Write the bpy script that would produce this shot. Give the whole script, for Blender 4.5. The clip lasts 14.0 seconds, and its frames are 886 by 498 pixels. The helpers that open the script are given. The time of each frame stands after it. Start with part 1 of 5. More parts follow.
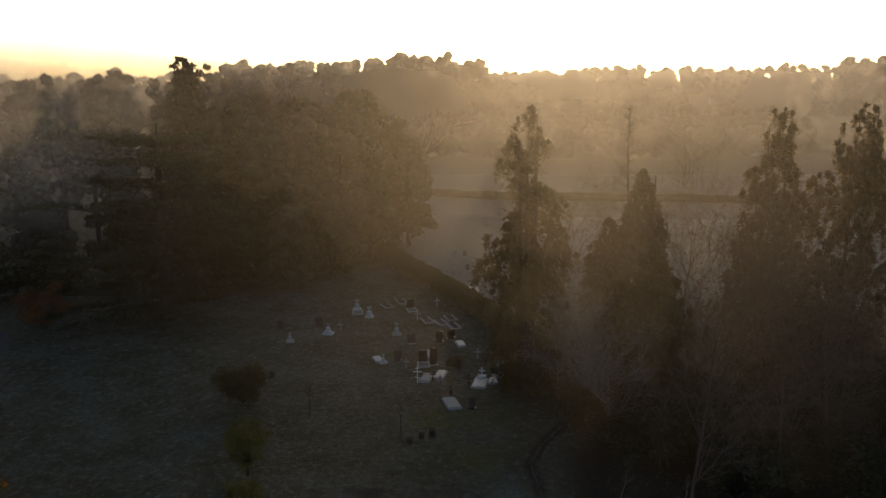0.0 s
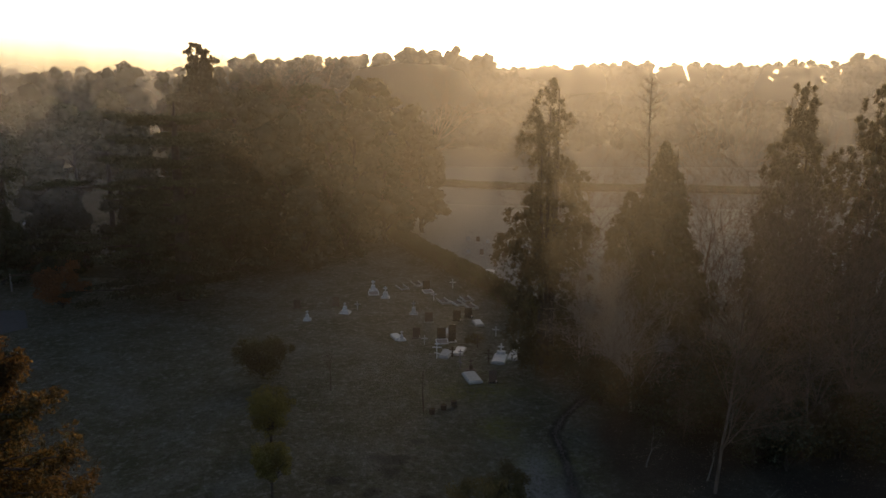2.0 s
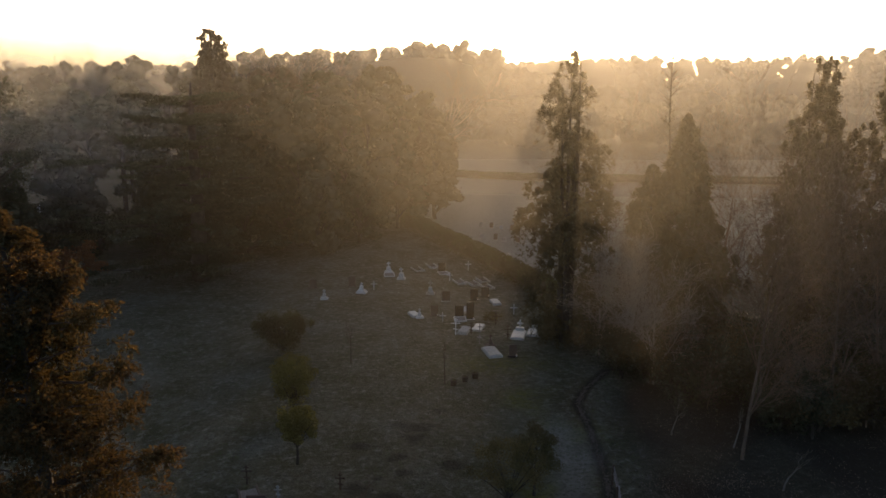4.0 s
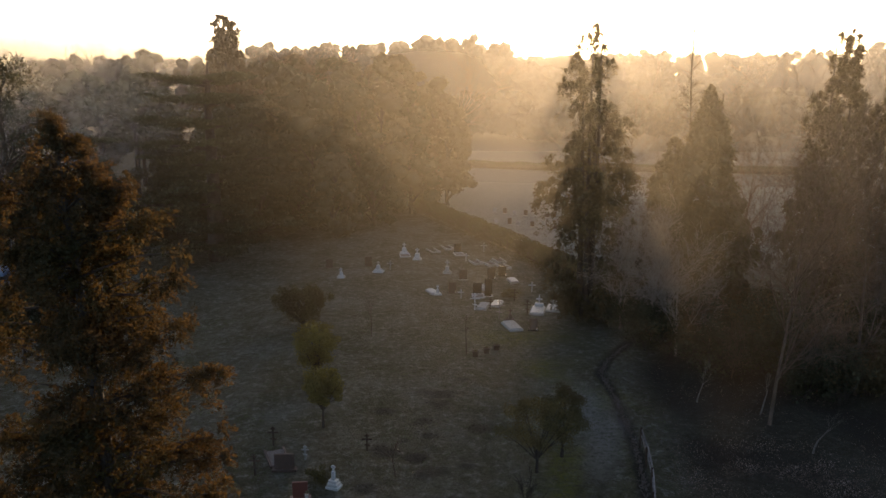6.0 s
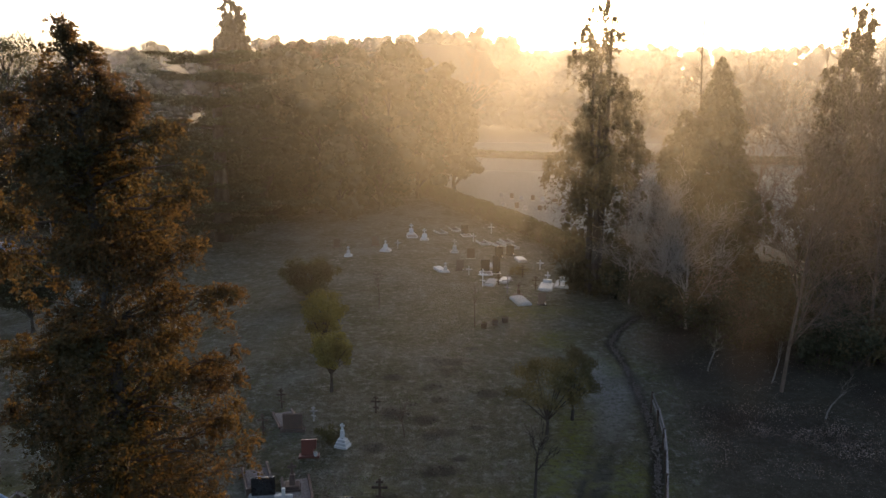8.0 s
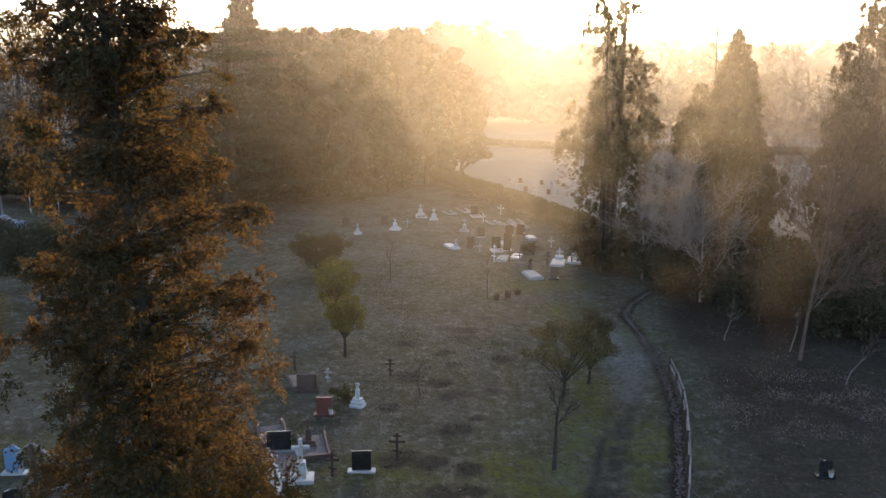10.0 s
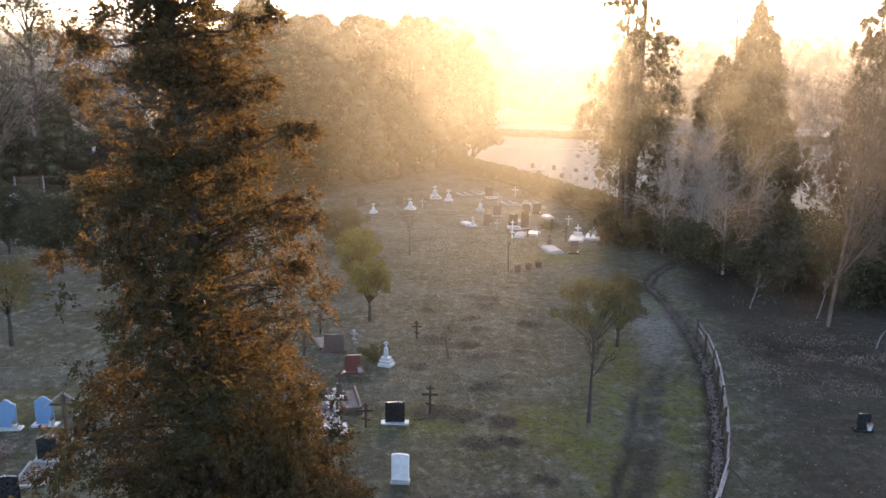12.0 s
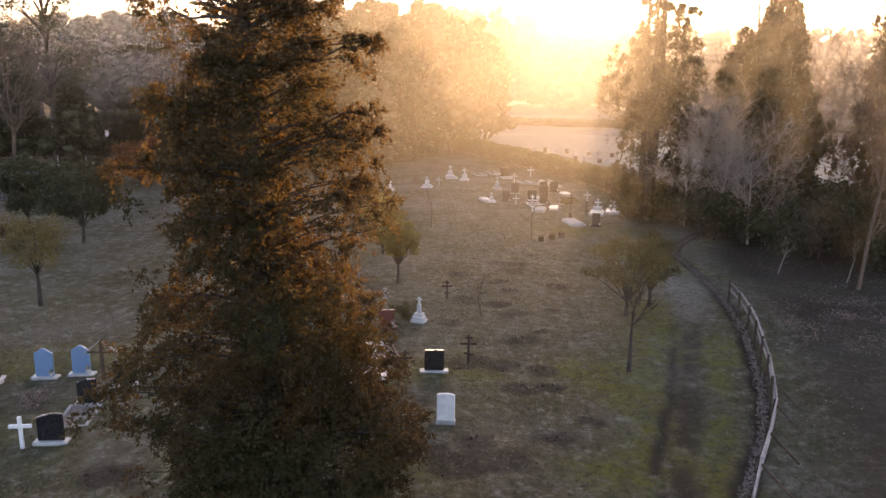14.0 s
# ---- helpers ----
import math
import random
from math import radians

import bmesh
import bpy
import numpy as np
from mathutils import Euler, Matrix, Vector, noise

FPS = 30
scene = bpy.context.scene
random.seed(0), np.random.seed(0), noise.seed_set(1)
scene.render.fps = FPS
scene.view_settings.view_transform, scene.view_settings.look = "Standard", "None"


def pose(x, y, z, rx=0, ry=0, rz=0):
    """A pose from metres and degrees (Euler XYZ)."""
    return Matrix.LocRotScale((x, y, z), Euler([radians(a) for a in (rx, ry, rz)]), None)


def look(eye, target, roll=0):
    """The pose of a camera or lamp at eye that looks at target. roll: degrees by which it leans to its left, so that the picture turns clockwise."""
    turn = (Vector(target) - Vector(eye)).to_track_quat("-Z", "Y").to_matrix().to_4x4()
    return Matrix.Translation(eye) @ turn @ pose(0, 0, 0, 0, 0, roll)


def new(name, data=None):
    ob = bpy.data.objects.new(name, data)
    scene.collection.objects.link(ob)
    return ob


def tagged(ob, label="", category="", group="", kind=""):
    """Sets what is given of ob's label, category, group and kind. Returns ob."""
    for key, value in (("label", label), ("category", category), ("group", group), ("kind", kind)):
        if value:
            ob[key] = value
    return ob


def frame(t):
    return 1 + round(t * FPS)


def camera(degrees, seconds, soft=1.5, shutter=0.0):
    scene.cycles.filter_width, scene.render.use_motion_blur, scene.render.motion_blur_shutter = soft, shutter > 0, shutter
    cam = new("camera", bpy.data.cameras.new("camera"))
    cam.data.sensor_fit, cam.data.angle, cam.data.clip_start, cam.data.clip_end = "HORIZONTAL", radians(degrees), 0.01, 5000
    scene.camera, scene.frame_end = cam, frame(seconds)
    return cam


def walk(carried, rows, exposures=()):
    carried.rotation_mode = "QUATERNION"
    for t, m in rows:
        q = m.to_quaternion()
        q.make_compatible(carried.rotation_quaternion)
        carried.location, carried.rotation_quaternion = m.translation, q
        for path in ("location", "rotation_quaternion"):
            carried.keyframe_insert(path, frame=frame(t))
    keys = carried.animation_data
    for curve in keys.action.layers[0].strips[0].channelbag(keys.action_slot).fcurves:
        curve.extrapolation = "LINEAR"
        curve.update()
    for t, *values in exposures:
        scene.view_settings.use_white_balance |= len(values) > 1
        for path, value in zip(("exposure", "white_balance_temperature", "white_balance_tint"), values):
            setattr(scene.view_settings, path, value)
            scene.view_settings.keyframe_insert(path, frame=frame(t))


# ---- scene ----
cam = camera(60.1, 14.0)
METRES, EYE, TILT, LEAN, TURN = 14.0, 22.2, -12.6, 0.0, 0.0
ROWS = [
    (0.0, 0.0, 0.0, 0.0, -0.0, 0.0, -0.0),
    (0.5, -0.0228, 0.0013, -0.0335, 0.05, 0.01, -0.06),
    (1.0, -0.0437, 0.0032, -0.0672, 0.12, 0.03, -0.12),
    (1.5, -0.0636, 0.0045, -0.1002, 0.23, 0.03, -0.16),
    (2.0, -0.0829, 0.0065, -0.1323, 0.31, 0.02, -0.19),
    (2.5, -0.103, 0.0095, -0.1639, 0.4, 0.02, -0.23),
    (3.0, -0.1222, 0.0114, -0.1955, 0.49, 0.02, -0.28),
    (5.5, -0.2123, 0.0193, -0.3568, 0.96, -0.02, -0.37),
    (6.0, -0.2308, 0.023, -0.3887, 1.06, -0.03, -0.42),
    (6.5, -0.2422, 0.0256, -0.4198, 1.16, -0.06, -0.45),
    (7.0, -0.2451, 0.0299, -0.4505, 1.25, -0.07, -0.53),
    (7.5, -0.2455, 0.035, -0.4806, 1.34, -0.1, -0.59),
    (10.0, -0.2881, 0.068, -0.6277, 1.65, -0.32, -1.03),
    (10.5, -0.306, 0.0729, -0.6575, 1.71, -0.36, -1.06),
    (11.0, -0.3242, 0.0765, -0.6875, 1.78, -0.39, -1.1),
    (11.5, -0.3425, 0.0795, -0.7172, 1.85, -0.42, -1.15),
    (12.0, -0.3626, 0.0819, -0.7474, 1.89, -0.43, -1.18),
    (12.5, -0.3838, 0.0838, -0.7777, 1.95, -0.48, -1.22),
    (13.0, -0.4057, 0.0864, -0.8092, 1.99, -0.5, -1.21),
    (13.5, -0.4276, 0.0876, -0.8404, 2.03, -0.54, -1.21),
    (14.0, -0.4511, 0.0894, -0.8719, 2.05, -0.59, -1.24),
]
EXPOSURES = [(0.0, 1.05, 8000, 12), (3.0, 1.32, 8000, 13), (6.5, 1.95, 8000, 15), (7.5, 2.18, 8000, 15), (10.0, 3.05, 7500, 16), (11.3, 3.3, 7600, 17), (12.0, 3.72, 7800, 20), (12.5, 3.55, 7800, 20), (12.9, 3.6, 7700, 18), (13.5, 3.82, 8400, 24), (14.0, 3.42, 9200, 30)]
walk(cam, [(t, pose(0, 0, EYE, TILT, LEAN, TURN) @ pose(METRES * x, METRES * y, METRES * z, 90 + pitch, roll, yaw)) for t, x, y, z, yaw, pitch, roll in ROWS], EXPOSURES)

# ---- light: a low winter sun just over the far woods ----
SUN_AZ, SUN_EL = 9.3, 4.3          # degrees to the right of +y, and above the horizon
world = bpy.data.worlds.new("sky")
scene.world = world
world.use_nodes = True
wn = world.node_tree
sky = wn.nodes.new("ShaderNodeTexSky")
sky.sky_type = "NISHITA"
sky.sun_disc = False
sky.sun_elevation, sky.sun_rotation = radians(SUN_EL), radians(SUN_AZ)
sky.air_density, sky.dust_density, sky.ozone_density = 0.4, 1.6, 1.0
wn.nodes["Background"].inputs["Strength"].default_value = 0.15
wn.links.new(sky.outputs[0], wn.nodes["Background"].inputs["Color"])
sun = new("sun", bpy.data.lights.new("sun", "SUN"))
sun.data.energy, sun.data.angle, sun.data.color = 2.0, radians(1.2), (1.0, 0.78, 0.52)
SUN_DIR = Vector((math.sin(radians(SUN_AZ)) * math.cos(radians(SUN_EL)), math.cos(radians(SUN_AZ)) * math.cos(radians(SUN_EL)), math.sin(radians(SUN_EL))))
sun.matrix_world = look(SUN_DIR * 600, (0, 0, 0))

# ---- materials ----


def nodes_of(name):
    m = bpy.data.materials.new(name)
    m.use_nodes = True
    nt = m.node_tree
    for n in list(nt.nodes):
        if n.type != "OUTPUT_MATERIAL":
            nt.nodes.remove(n)
    return m, nt, nt.nodes["Material Output"]


def node(nt, kind, **values):
    n = nt.nodes.new("ShaderNode" + kind)
    for k, v in values.items():
        n.inputs[k].default_value = v
    return n


def mixed(nt, a, b, fac, blend="MIX"):
    """The colour a turned towards b by fac; each a socket or a value."""
    m = nt.nodes.new("ShaderNodeMix")
    m.data_type, m.blend_type = "RGBA", blend
    for idx, v in ((0, fac), (6, a), (7, b)):
        if isinstance(v, bpy.types.NodeSocket):
            nt.links.new(v, m.inputs[idx])
        else:
            m.inputs[idx].default_value = v if idx == 0 else (*v, 1)
    return m.outputs[2]


def noise_at(nt, coords, scale, detail=4.0, rough=0.6, lo=0.35, hi=0.65):
    n = node(nt, "TexNoise", Scale=scale, Detail=detail, Roughness=rough)
    nt.links.new(coords, n.inputs["Vector"])
    r = node(nt, "MapRange")
    r.inputs["From Min"].default_value, r.inputs["From Max"].default_value = lo, hi
    nt.links.new(n.outputs["Fac"], r.inputs["Value"])
    return r.outputs["Result"]


def surface(name, base, worn, dark, rough=0.8, scale=6.0, bump=0.3, spec=0.3, metal=0.0, vary=0.0):
    """A weathered opaque surface: a base colour with blotches of wear and fine dark grain."""
    m, nt, out = nodes_of(name)
    co = nt.nodes.new("ShaderNodeNewGeometry").outputs["Position"]
    c = mixed(nt, base, worn, noise_at(nt, co, scale))
    c = mixed(nt, c, dark, noise_at(nt, co, scale * 7, 6, 0.7, 0.5, 0.8))
    if vary:
        info = nt.nodes.new("ShaderNodeObjectInfo")
        hsv = node(nt, "HueSaturation")
        r = node(nt, "MapRange")
        r.inputs["To Min"].default_value, r.inputs["To Max"].default_value = 1 - vary, 1 + vary
        nt.links.new(info.outputs["Random"], r.inputs["Value"])
        nt.links.new(r.outputs["Result"], hsv.inputs["Value"])
        nt.links.new(c, hsv.inputs["Color"])
        c = hsv.outputs["Color"]
    p = node(nt, "BsdfPrincipled", Roughness=rough, Metallic=metal)
    p.inputs["Specular IOR Level"].default_value = spec
    nt.links.new(c, p.inputs["Base Color"])
    b = node(nt, "Bump", Strength=bump, Distance=0.02)
    nt.links.new(noise_at(nt, co, scale * 9, 8, 0.7, 0.2, 0.8), b.inputs["Height"])
    nt.links.new(b.outputs["Normal"], p.inputs["Normal"])
    nt.links.new(p.outputs[0], out.inputs["Surface"])
    return m


def foliage(name, c1, c2, c3, through_col, thin=0.35, patch=0.6, gloss=0.03):
    """Leaves that differ one from the next, in broad patches too, and let some light through."""
    m, nt, out = nodes_of(name)
    geo = nt.nodes.new("ShaderNodeNewGeometry")
    co = geo.outputs["Position"]
    c = mixed(nt, c1, c2, geo.outputs["Random Per Island"])
    c = mixed(nt, c, c3, noise_at(nt, co, patch, 3, 0.5, 0.42, 0.62))
    d = node(nt, "BsdfDiffuse")
    nt.links.new(c, d.inputs["Color"])
    t = node(nt, "BsdfTranslucent")
    nt.links.new(mixed(nt, c, through_col, 0.6), t.inputs["Color"])
    g = node(nt, "BsdfGlossy", Roughness=0.55)
    g.inputs["Color"].default_value = (0.5, 0.5, 0.5, 1)
    a = node(nt, "MixShader", Fac=thin)
    nt.links.new(d.outputs[0], a.inputs[1])
    nt.links.new(t.outputs[0], a.inputs[2])
    b = node(nt, "MixShader", Fac=gloss)
    nt.links.new(a.outputs[0], b.inputs[1])
    nt.links.new(g.outputs[0], b.inputs[2])
    nt.links.new(b.outputs[0], out.inputs["Surface"])
    return m


def ground_material():
    m, nt, out = nodes_of("winter_turf")
    co = nt.nodes.new("ShaderNodeNewGeometry").outputs["Position"]

    def mask(name):
        a = nt.nodes.new("ShaderNodeAttribute")
        a.attribute_name = name
        return a.outputs["Fac"]

    c = mixed(nt, (0.075, 0.072, 0.038), (0.13, 0.124, 0.092), noise_at(nt, co, 0.35, 6, 0.65))
    c = mixed(nt, c, (0.235, 0.225, 0.2), noise_at(nt, co, 1.9, 9, 0.8, 0.5, 0.66))
    c = mixed(nt, c, (0.085, 0.07, 0.045), noise_at(nt, co, 0.8, 8, 0.7, 0.56, 0.72))
    def broken(name, scale, lo, hi):
        mm = nt.nodes.new("ShaderNodeMath")
        mm.operation = "MULTIPLY"
        nt.links.new(mask(name), mm.inputs[0])
        nt.links.new(noise_at(nt, co, scale, 8, 0.75, lo, hi), mm.inputs[1])
        return mm.outputs[0]

    c = mixed(nt, c, (0.135, 0.14, 0.022), broken("moss", 1.7, 0.34, 0.6))
    # bare soil, and the thicket's shade painted in right of the fence
    c = mixed(nt, c, (0.045, 0.036, 0.028), broken("soil", 2.5, 0.12, 0.45))
    c = mixed(nt, c, (0.28, 0.28, 0.275), mask("frost"))
    # dark mottling puts the shade between tussocks into the turf colour
    c = mixed(nt, c, (0.045, 0.04, 0.025), noise_at(nt, co, 4, 9, 0.8, 0.49, 0.68))
    c = mixed(nt, c, (0.26, 0.26, 0.25), noise_at(nt, co, 11, 5, 0.7, 0.62, 0.74))
    p = node(nt, "BsdfPrincipled", Roughness=0.95)
    p.inputs["Specular IOR Level"].default_value = 0.1
    nt.links.new(c, p.inputs["Base Color"])
    b = node(nt, "Bump", Strength=1.0, Distance=0.26)
    nt.links.new(noise_at(nt, co, 4, 10, 0.75, 0.2, 0.8), b.inputs["Height"])
    nt.links.new(b.outputs["Normal"], p.inputs["Normal"])
    nt.links.new(p.outputs[0], out.inputs["Surface"])
    return m


def mist_material(name, dense, low, top, forward, white, ior):
    """A sheet standing in for thin fog: mostly clear, scattering light onwards, thinning out upwards and in slow
    drifts.
    """
    m, nt, out = nodes_of(name)
    geo = nt.nodes.new("ShaderNodeNewGeometry")
    sep = nt.nodes.new("ShaderNodeSeparateXYZ")
    nt.links.new(geo.outputs["Position"], sep.inputs[0])
    r = node(nt, "MapRange")
    r.interpolation_type = "SMOOTHSTEP"
    for k, v in (("From Min", low), ("From Max", top), ("To Min", dense), ("To Max", 0.0)):
        r.inputs[k].default_value = v
    nt.links.new(sep.outputs["Z"], r.inputs["Value"])
    drift = noise_at(nt, geo.outputs["Position"], 0.04, 3, 0.5, 0.0, 1.0)
    mul = nt.nodes.new("ShaderNodeMath")
    mul.operation = "MULTIPLY"
    add = nt.nodes.new("ShaderNodeMath")
    add.operation = "ADD"
    add.inputs[1].default_value = 0.5
    nt.links.new(drift, add.inputs[0])
    nt.links.new(add.outputs[0], mul.inputs[0])
    thick = nt.nodes.new("ShaderNodeAttribute")
    thick.attribute_name = "thick"
    ends = nt.nodes.new("ShaderNodeMath")
    ends.operation = "MULTIPLY"
    nt.links.new(r.outputs["Result"], ends.inputs[0])
    nt.links.new(thick.outputs["Fac"], ends.inputs[1])
    nt.links.new(ends.outputs[0], mul.inputs[1])
    tr = node(nt, "BsdfTransparent")
    tl = node(nt, "BsdfTranslucent")
    tl.inputs["Color"].default_value = (white, white * 0.98, white * 0.96, 1)
    rf = node(nt, "BsdfRefraction", Roughness=1.0, IOR=ior)
    # warm tint puts the sun's glow into the haze colour
    rf.inputs["Color"].default_value = (0.96, 0.88, 0.76, 1)
    sc = node(nt, "MixShader", Fac=forward)
    nt.links.new(tl.outputs[0], sc.inputs[1])
    nt.links.new(rf.outputs[0], sc.inputs[2])
    mx = nt.nodes.new("ShaderNodeMixShader")
    nt.links.new(mul.outputs[0], mx.inputs["Fac"])
    nt.links.new(tr.outputs[0], mx.inputs[1])
    nt.links.new(sc.outputs[0], mx.inputs[2])
    nt.links.new(mx.outputs[0], out.inputs["Surface"])
    return m


BARK = surface("bark", (0.042, 0.032, 0.026), (0.07, 0.058, 0.047), (0.02, 0.016, 0.013), 0.95, 2.0, 0.8, 0.1)
TWIG_PALE = surface("pale_twigs", (0.20, 0.16, 0.14), (0.26, 0.21, 0.18), (0.11, 0.085, 0.075), 0.95, 1.0, 0.2, 0.1)
BARK_PALE = surface("pale_bark", (0.12, 0.105, 0.09), (0.17, 0.15, 0.13), (0.05, 0.045, 0.04), 0.9, 1.5, 0.5, 0.2)
TWIG = surface("twigs", (0.085, 0.06, 0.045), (0.13, 0.09, 0.07), (0.05, 0.035, 0.03), 0.95, 1.0, 0.2, 0.1)
TWIG_RED = surface("reddish_twigs", (0.13, 0.075, 0.05), (0.17, 0.11, 0.08), (0.06, 0.04, 0.03), 0.95, 1.0, 0.2, 0.1)
RUSSET = foliage("russet_conifer_leaves", (0.027, 0.028, 0.015), (0.08, 0.05, 0.024), (0.028, 0.033, 0.015), (0.22, 0.115, 0.034), 0.24, 0.5, 0.01)
CYPRESS = foliage("cypress_leaves", (0.05, 0.05, 0.025), (0.10, 0.08, 0.042), (0.045, 0.042, 0.022), (0.2, 0.11, 0.04), 0.2, 0.4, 0.015)
DARKGREEN = foliage("dark_evergreen_leaves", (0.04, 0.044, 0.026), (0.068, 0.064, 0.036), (0.035, 0.04, 0.022), (0.1, 0.09, 0.03), 0.15, 0.3, 0.02)
OLIVE = foliage("olive_leaves", (0.12, 0.11, 0.03), (0.18, 0.155, 0.04), (0.085, 0.08, 0.025), (0.34, 0.26, 0.05), 0.35, 0.8)
GOLD = foliage("yellowing_leaves", (0.09, 0.08, 0.03), (0.13, 0.10, 0.04), (0.06, 0.065, 0.028), (0.28, 0.19, 0.06), 0.35, 0.9)
FARLEAF = foliage("woodland_leaves", (0.05, 0.05, 0.028), (0.085, 0.075, 0.04), (0.07, 0.05, 0.03), (0.15, 0.11, 0.05), 0.1, 0.05)
REDLEAF = foliage("red_brown_leaves", (0.16, 0.06, 0.025), (0.22, 0.09, 0.03), (0.09, 0.05, 0.03), (0.4, 0.14, 0.04), 0.4, 0.6)
HEDGELEAF = foliage("hedge_leaves", (0.045, 0.05, 0.022), (0.08, 0.075, 0.03), (0.06, 0.045, 0.025), (0.2, 0.15, 0.04), 0.3, 0.5)
LITTER = foliage("dead_leaves", (0.11, 0.07, 0.05), (0.34, 0.27, 0.24), (0.07, 0.05, 0.04), (0.2, 0.12, 0.06), 0.1, 0.5)
BLADES = foliage("grass_blades", (0.075, 0.085, 0.052), (0.145, 0.15, 0.13), (0.075, 0.10, 0.04), (0.2, 0.22, 0.08), 0.3, 0.5)
FLOWER = foliage("faded_flowers", (0.45, 0.40, 0.36), (0.35, 0.14, 0.12), (0.12, 0.16, 0.06), (0.4, 0.3, 0.2), 0.2, 9.0)
TURF = ground_material()
BLACK_STONE = surface("polished_black_granite", (0.012, 0.012, 0.013), (0.02, 0.02, 0.021), (0.008, 0.008, 0.008), 0.22, 12, 0.03, 0.5)
BLUE_STONE = surface("blue_grey_granite", (0.085, 0.18, 0.29), (0.10, 0.20, 0.31), (0.07, 0.14, 0.22), 0.4, 10, 0.05, 0.5)
WHITE_STONE = surface("white_marble", (0.43, 0.43, 0.42), (0.33, 0.335, 0.325), (0.25, 0.25, 0.23), 0.55, 5, 0.1, 0.4, 0, 0.08)
GREY_STONE = surface("weathered_grey_stone", (0.33, 0.33, 0.32), (0.24, 0.24, 0.22), (0.13, 0.13, 0.11), 0.85, 5, 0.35, 0.2, 0, 0.15)
RED_STONE = surface("red_granite", (0.13, 0.04, 0.03), (0.11, 0.038, 0.03), (0.08, 0.03, 0.025), 0.3, 12, 0.05, 0.5)
BROWN_STONE = surface("brown_stone", (0.085, 0.052, 0.04), (0.065, 0.042, 0.034), (0.035, 0.025, 0.02), 0.6, 8, 0.2, 0.3)
DARK_WOOD = surface("dark_stained_wood", (0.05, 0.032, 0.022), (0.075, 0.05, 0.036), (0.02, 0.014, 0.01), 0.8, 5, 0.4, 0.2, 0, 0.2)
GREY_WOOD = surface("weathered_fence_wood", (0.16, 0.14, 0.135), (0.25, 0.225, 0.22), (0.08, 0.065, 0.055), 0.9, 4, 0.6, 0.2, 0, 0.25)
WHITE_PAINT = surface("white_paint", (0.66, 0.67, 0.67), (0.56, 0.56, 0.55), (0.4, 0.39, 0.37), 0.6, 6, 0.1, 0.3)
GRAVEL = surface("grave_gravel", (0.26, 0.23, 0.21), (0.16, 0.13, 0.12), (0.07, 0.06, 0.05), 0.95, 14, 0.9, 0.2)
CUT_STONE = surface("rubble_stone", (0.12, 0.102, 0.092), (0.07, 0.056, 0.048), (0.045, 0.036, 0.03), 0.95, 6, 0.5, 0.2, 0, 0.3)

# ---- mesh helpers ----
rng = np.random.default_rng(7)


def grid_mesh(name, verts, faces, mat, smooth=False):
    """A mesh from arrays of vertices and of faces that all have the same number of corners."""
    verts, faces = np.asarray(verts, np.float32), np.asarray(faces, np.int32)
    me = bpy.data.meshes.new(name)
    n, k = faces.shape
    me.vertices.add(len(verts))
    me.vertices.foreach_set("co", verts.ravel())
    me.loops.add(n * k)
    me.loops.foreach_set("vertex_index", faces.ravel())
    me.polygons.add(n)
    me.polygons.foreach_set("loop_start", np.arange(0, n * k, k, dtype=np.int32))
    me.update(calc_edges=True)
    if smooth:
        me.polygons.foreach_set("use_smooth", np.ones(n, bool))
    me.materials.append(mat)
    return me


def part(name, data, mat, parent, label=""):
    """Links a bmesh or a mesh as one object under a thing or a part."""
    if isinstance(data, bmesh.types.BMesh):
        me = bpy.data.meshes.new(name)
        data.to_mesh(me)
        data.free()
        me.materials.append(mat)
        data = me
    ob = new(name, data)
    ob.parent = parent
    return tagged(ob, label) if label else ob


def thing(name, m, label, category, group=""):
    ob = new(name)
    ob.matrix_world = m
    return tagged(ob, label, category, group)


def box(sx, sy, sz, x=0.0, y=0.0, z=0.0, bevel=0.01, turn=None, bm=None):
    """A bevelled box whose base is centred on x, y, z; turn: a matrix about that point."""
    b = bm or bmesh.new()
    vs = bmesh.ops.create_cube(b, size=1)["verts"]
    bmesh.ops.scale(b, vec=(sx, sy, sz), verts=vs)
    bmesh.ops.translate(b, vec=(0, 0, sz / 2), verts=vs)
    if bevel:
        es = list({e for v in vs for e in v.link_edges})
        r = bmesh.ops.bevel(b, geom=es, offset=min(bevel, sx / 3, sy / 3, sz / 3), segments=1, affect="EDGES")
        vs = list({v for f in r["faces"] for v in f.verts} | {v for v in vs if v.is_valid})
    if turn is not None:
        bmesh.ops.transform(b, matrix=turn, verts=vs)
    bmesh.ops.translate(b, vec=(x, y, z), verts=vs)
    return b


def slab_of(outline, depth, bevel=0.012):
    """An upright slab from its outline in x and z."""
    b = bmesh.new()
    f = b.faces.new([b.verts.new((x, -depth / 2, z)) for x, z in outline])
    r = bmesh.ops.extrude_face_region(b, geom=[f])
    bmesh.ops.translate(b, vec=(0, depth, 0), verts=[v for v in r["geom"] if isinstance(v, bmesh.types.BMVert)])
    bmesh.ops.recalc_face_normals(b, faces=b.faces)
    es = [e for e in b.edges if abs(e.verts[0].co.y - e.verts[1].co.y) < 1e-5]
    bmesh.ops.bevel(b, geom=es, offset=bevel, segments=1, affect="EDGES")
    return b


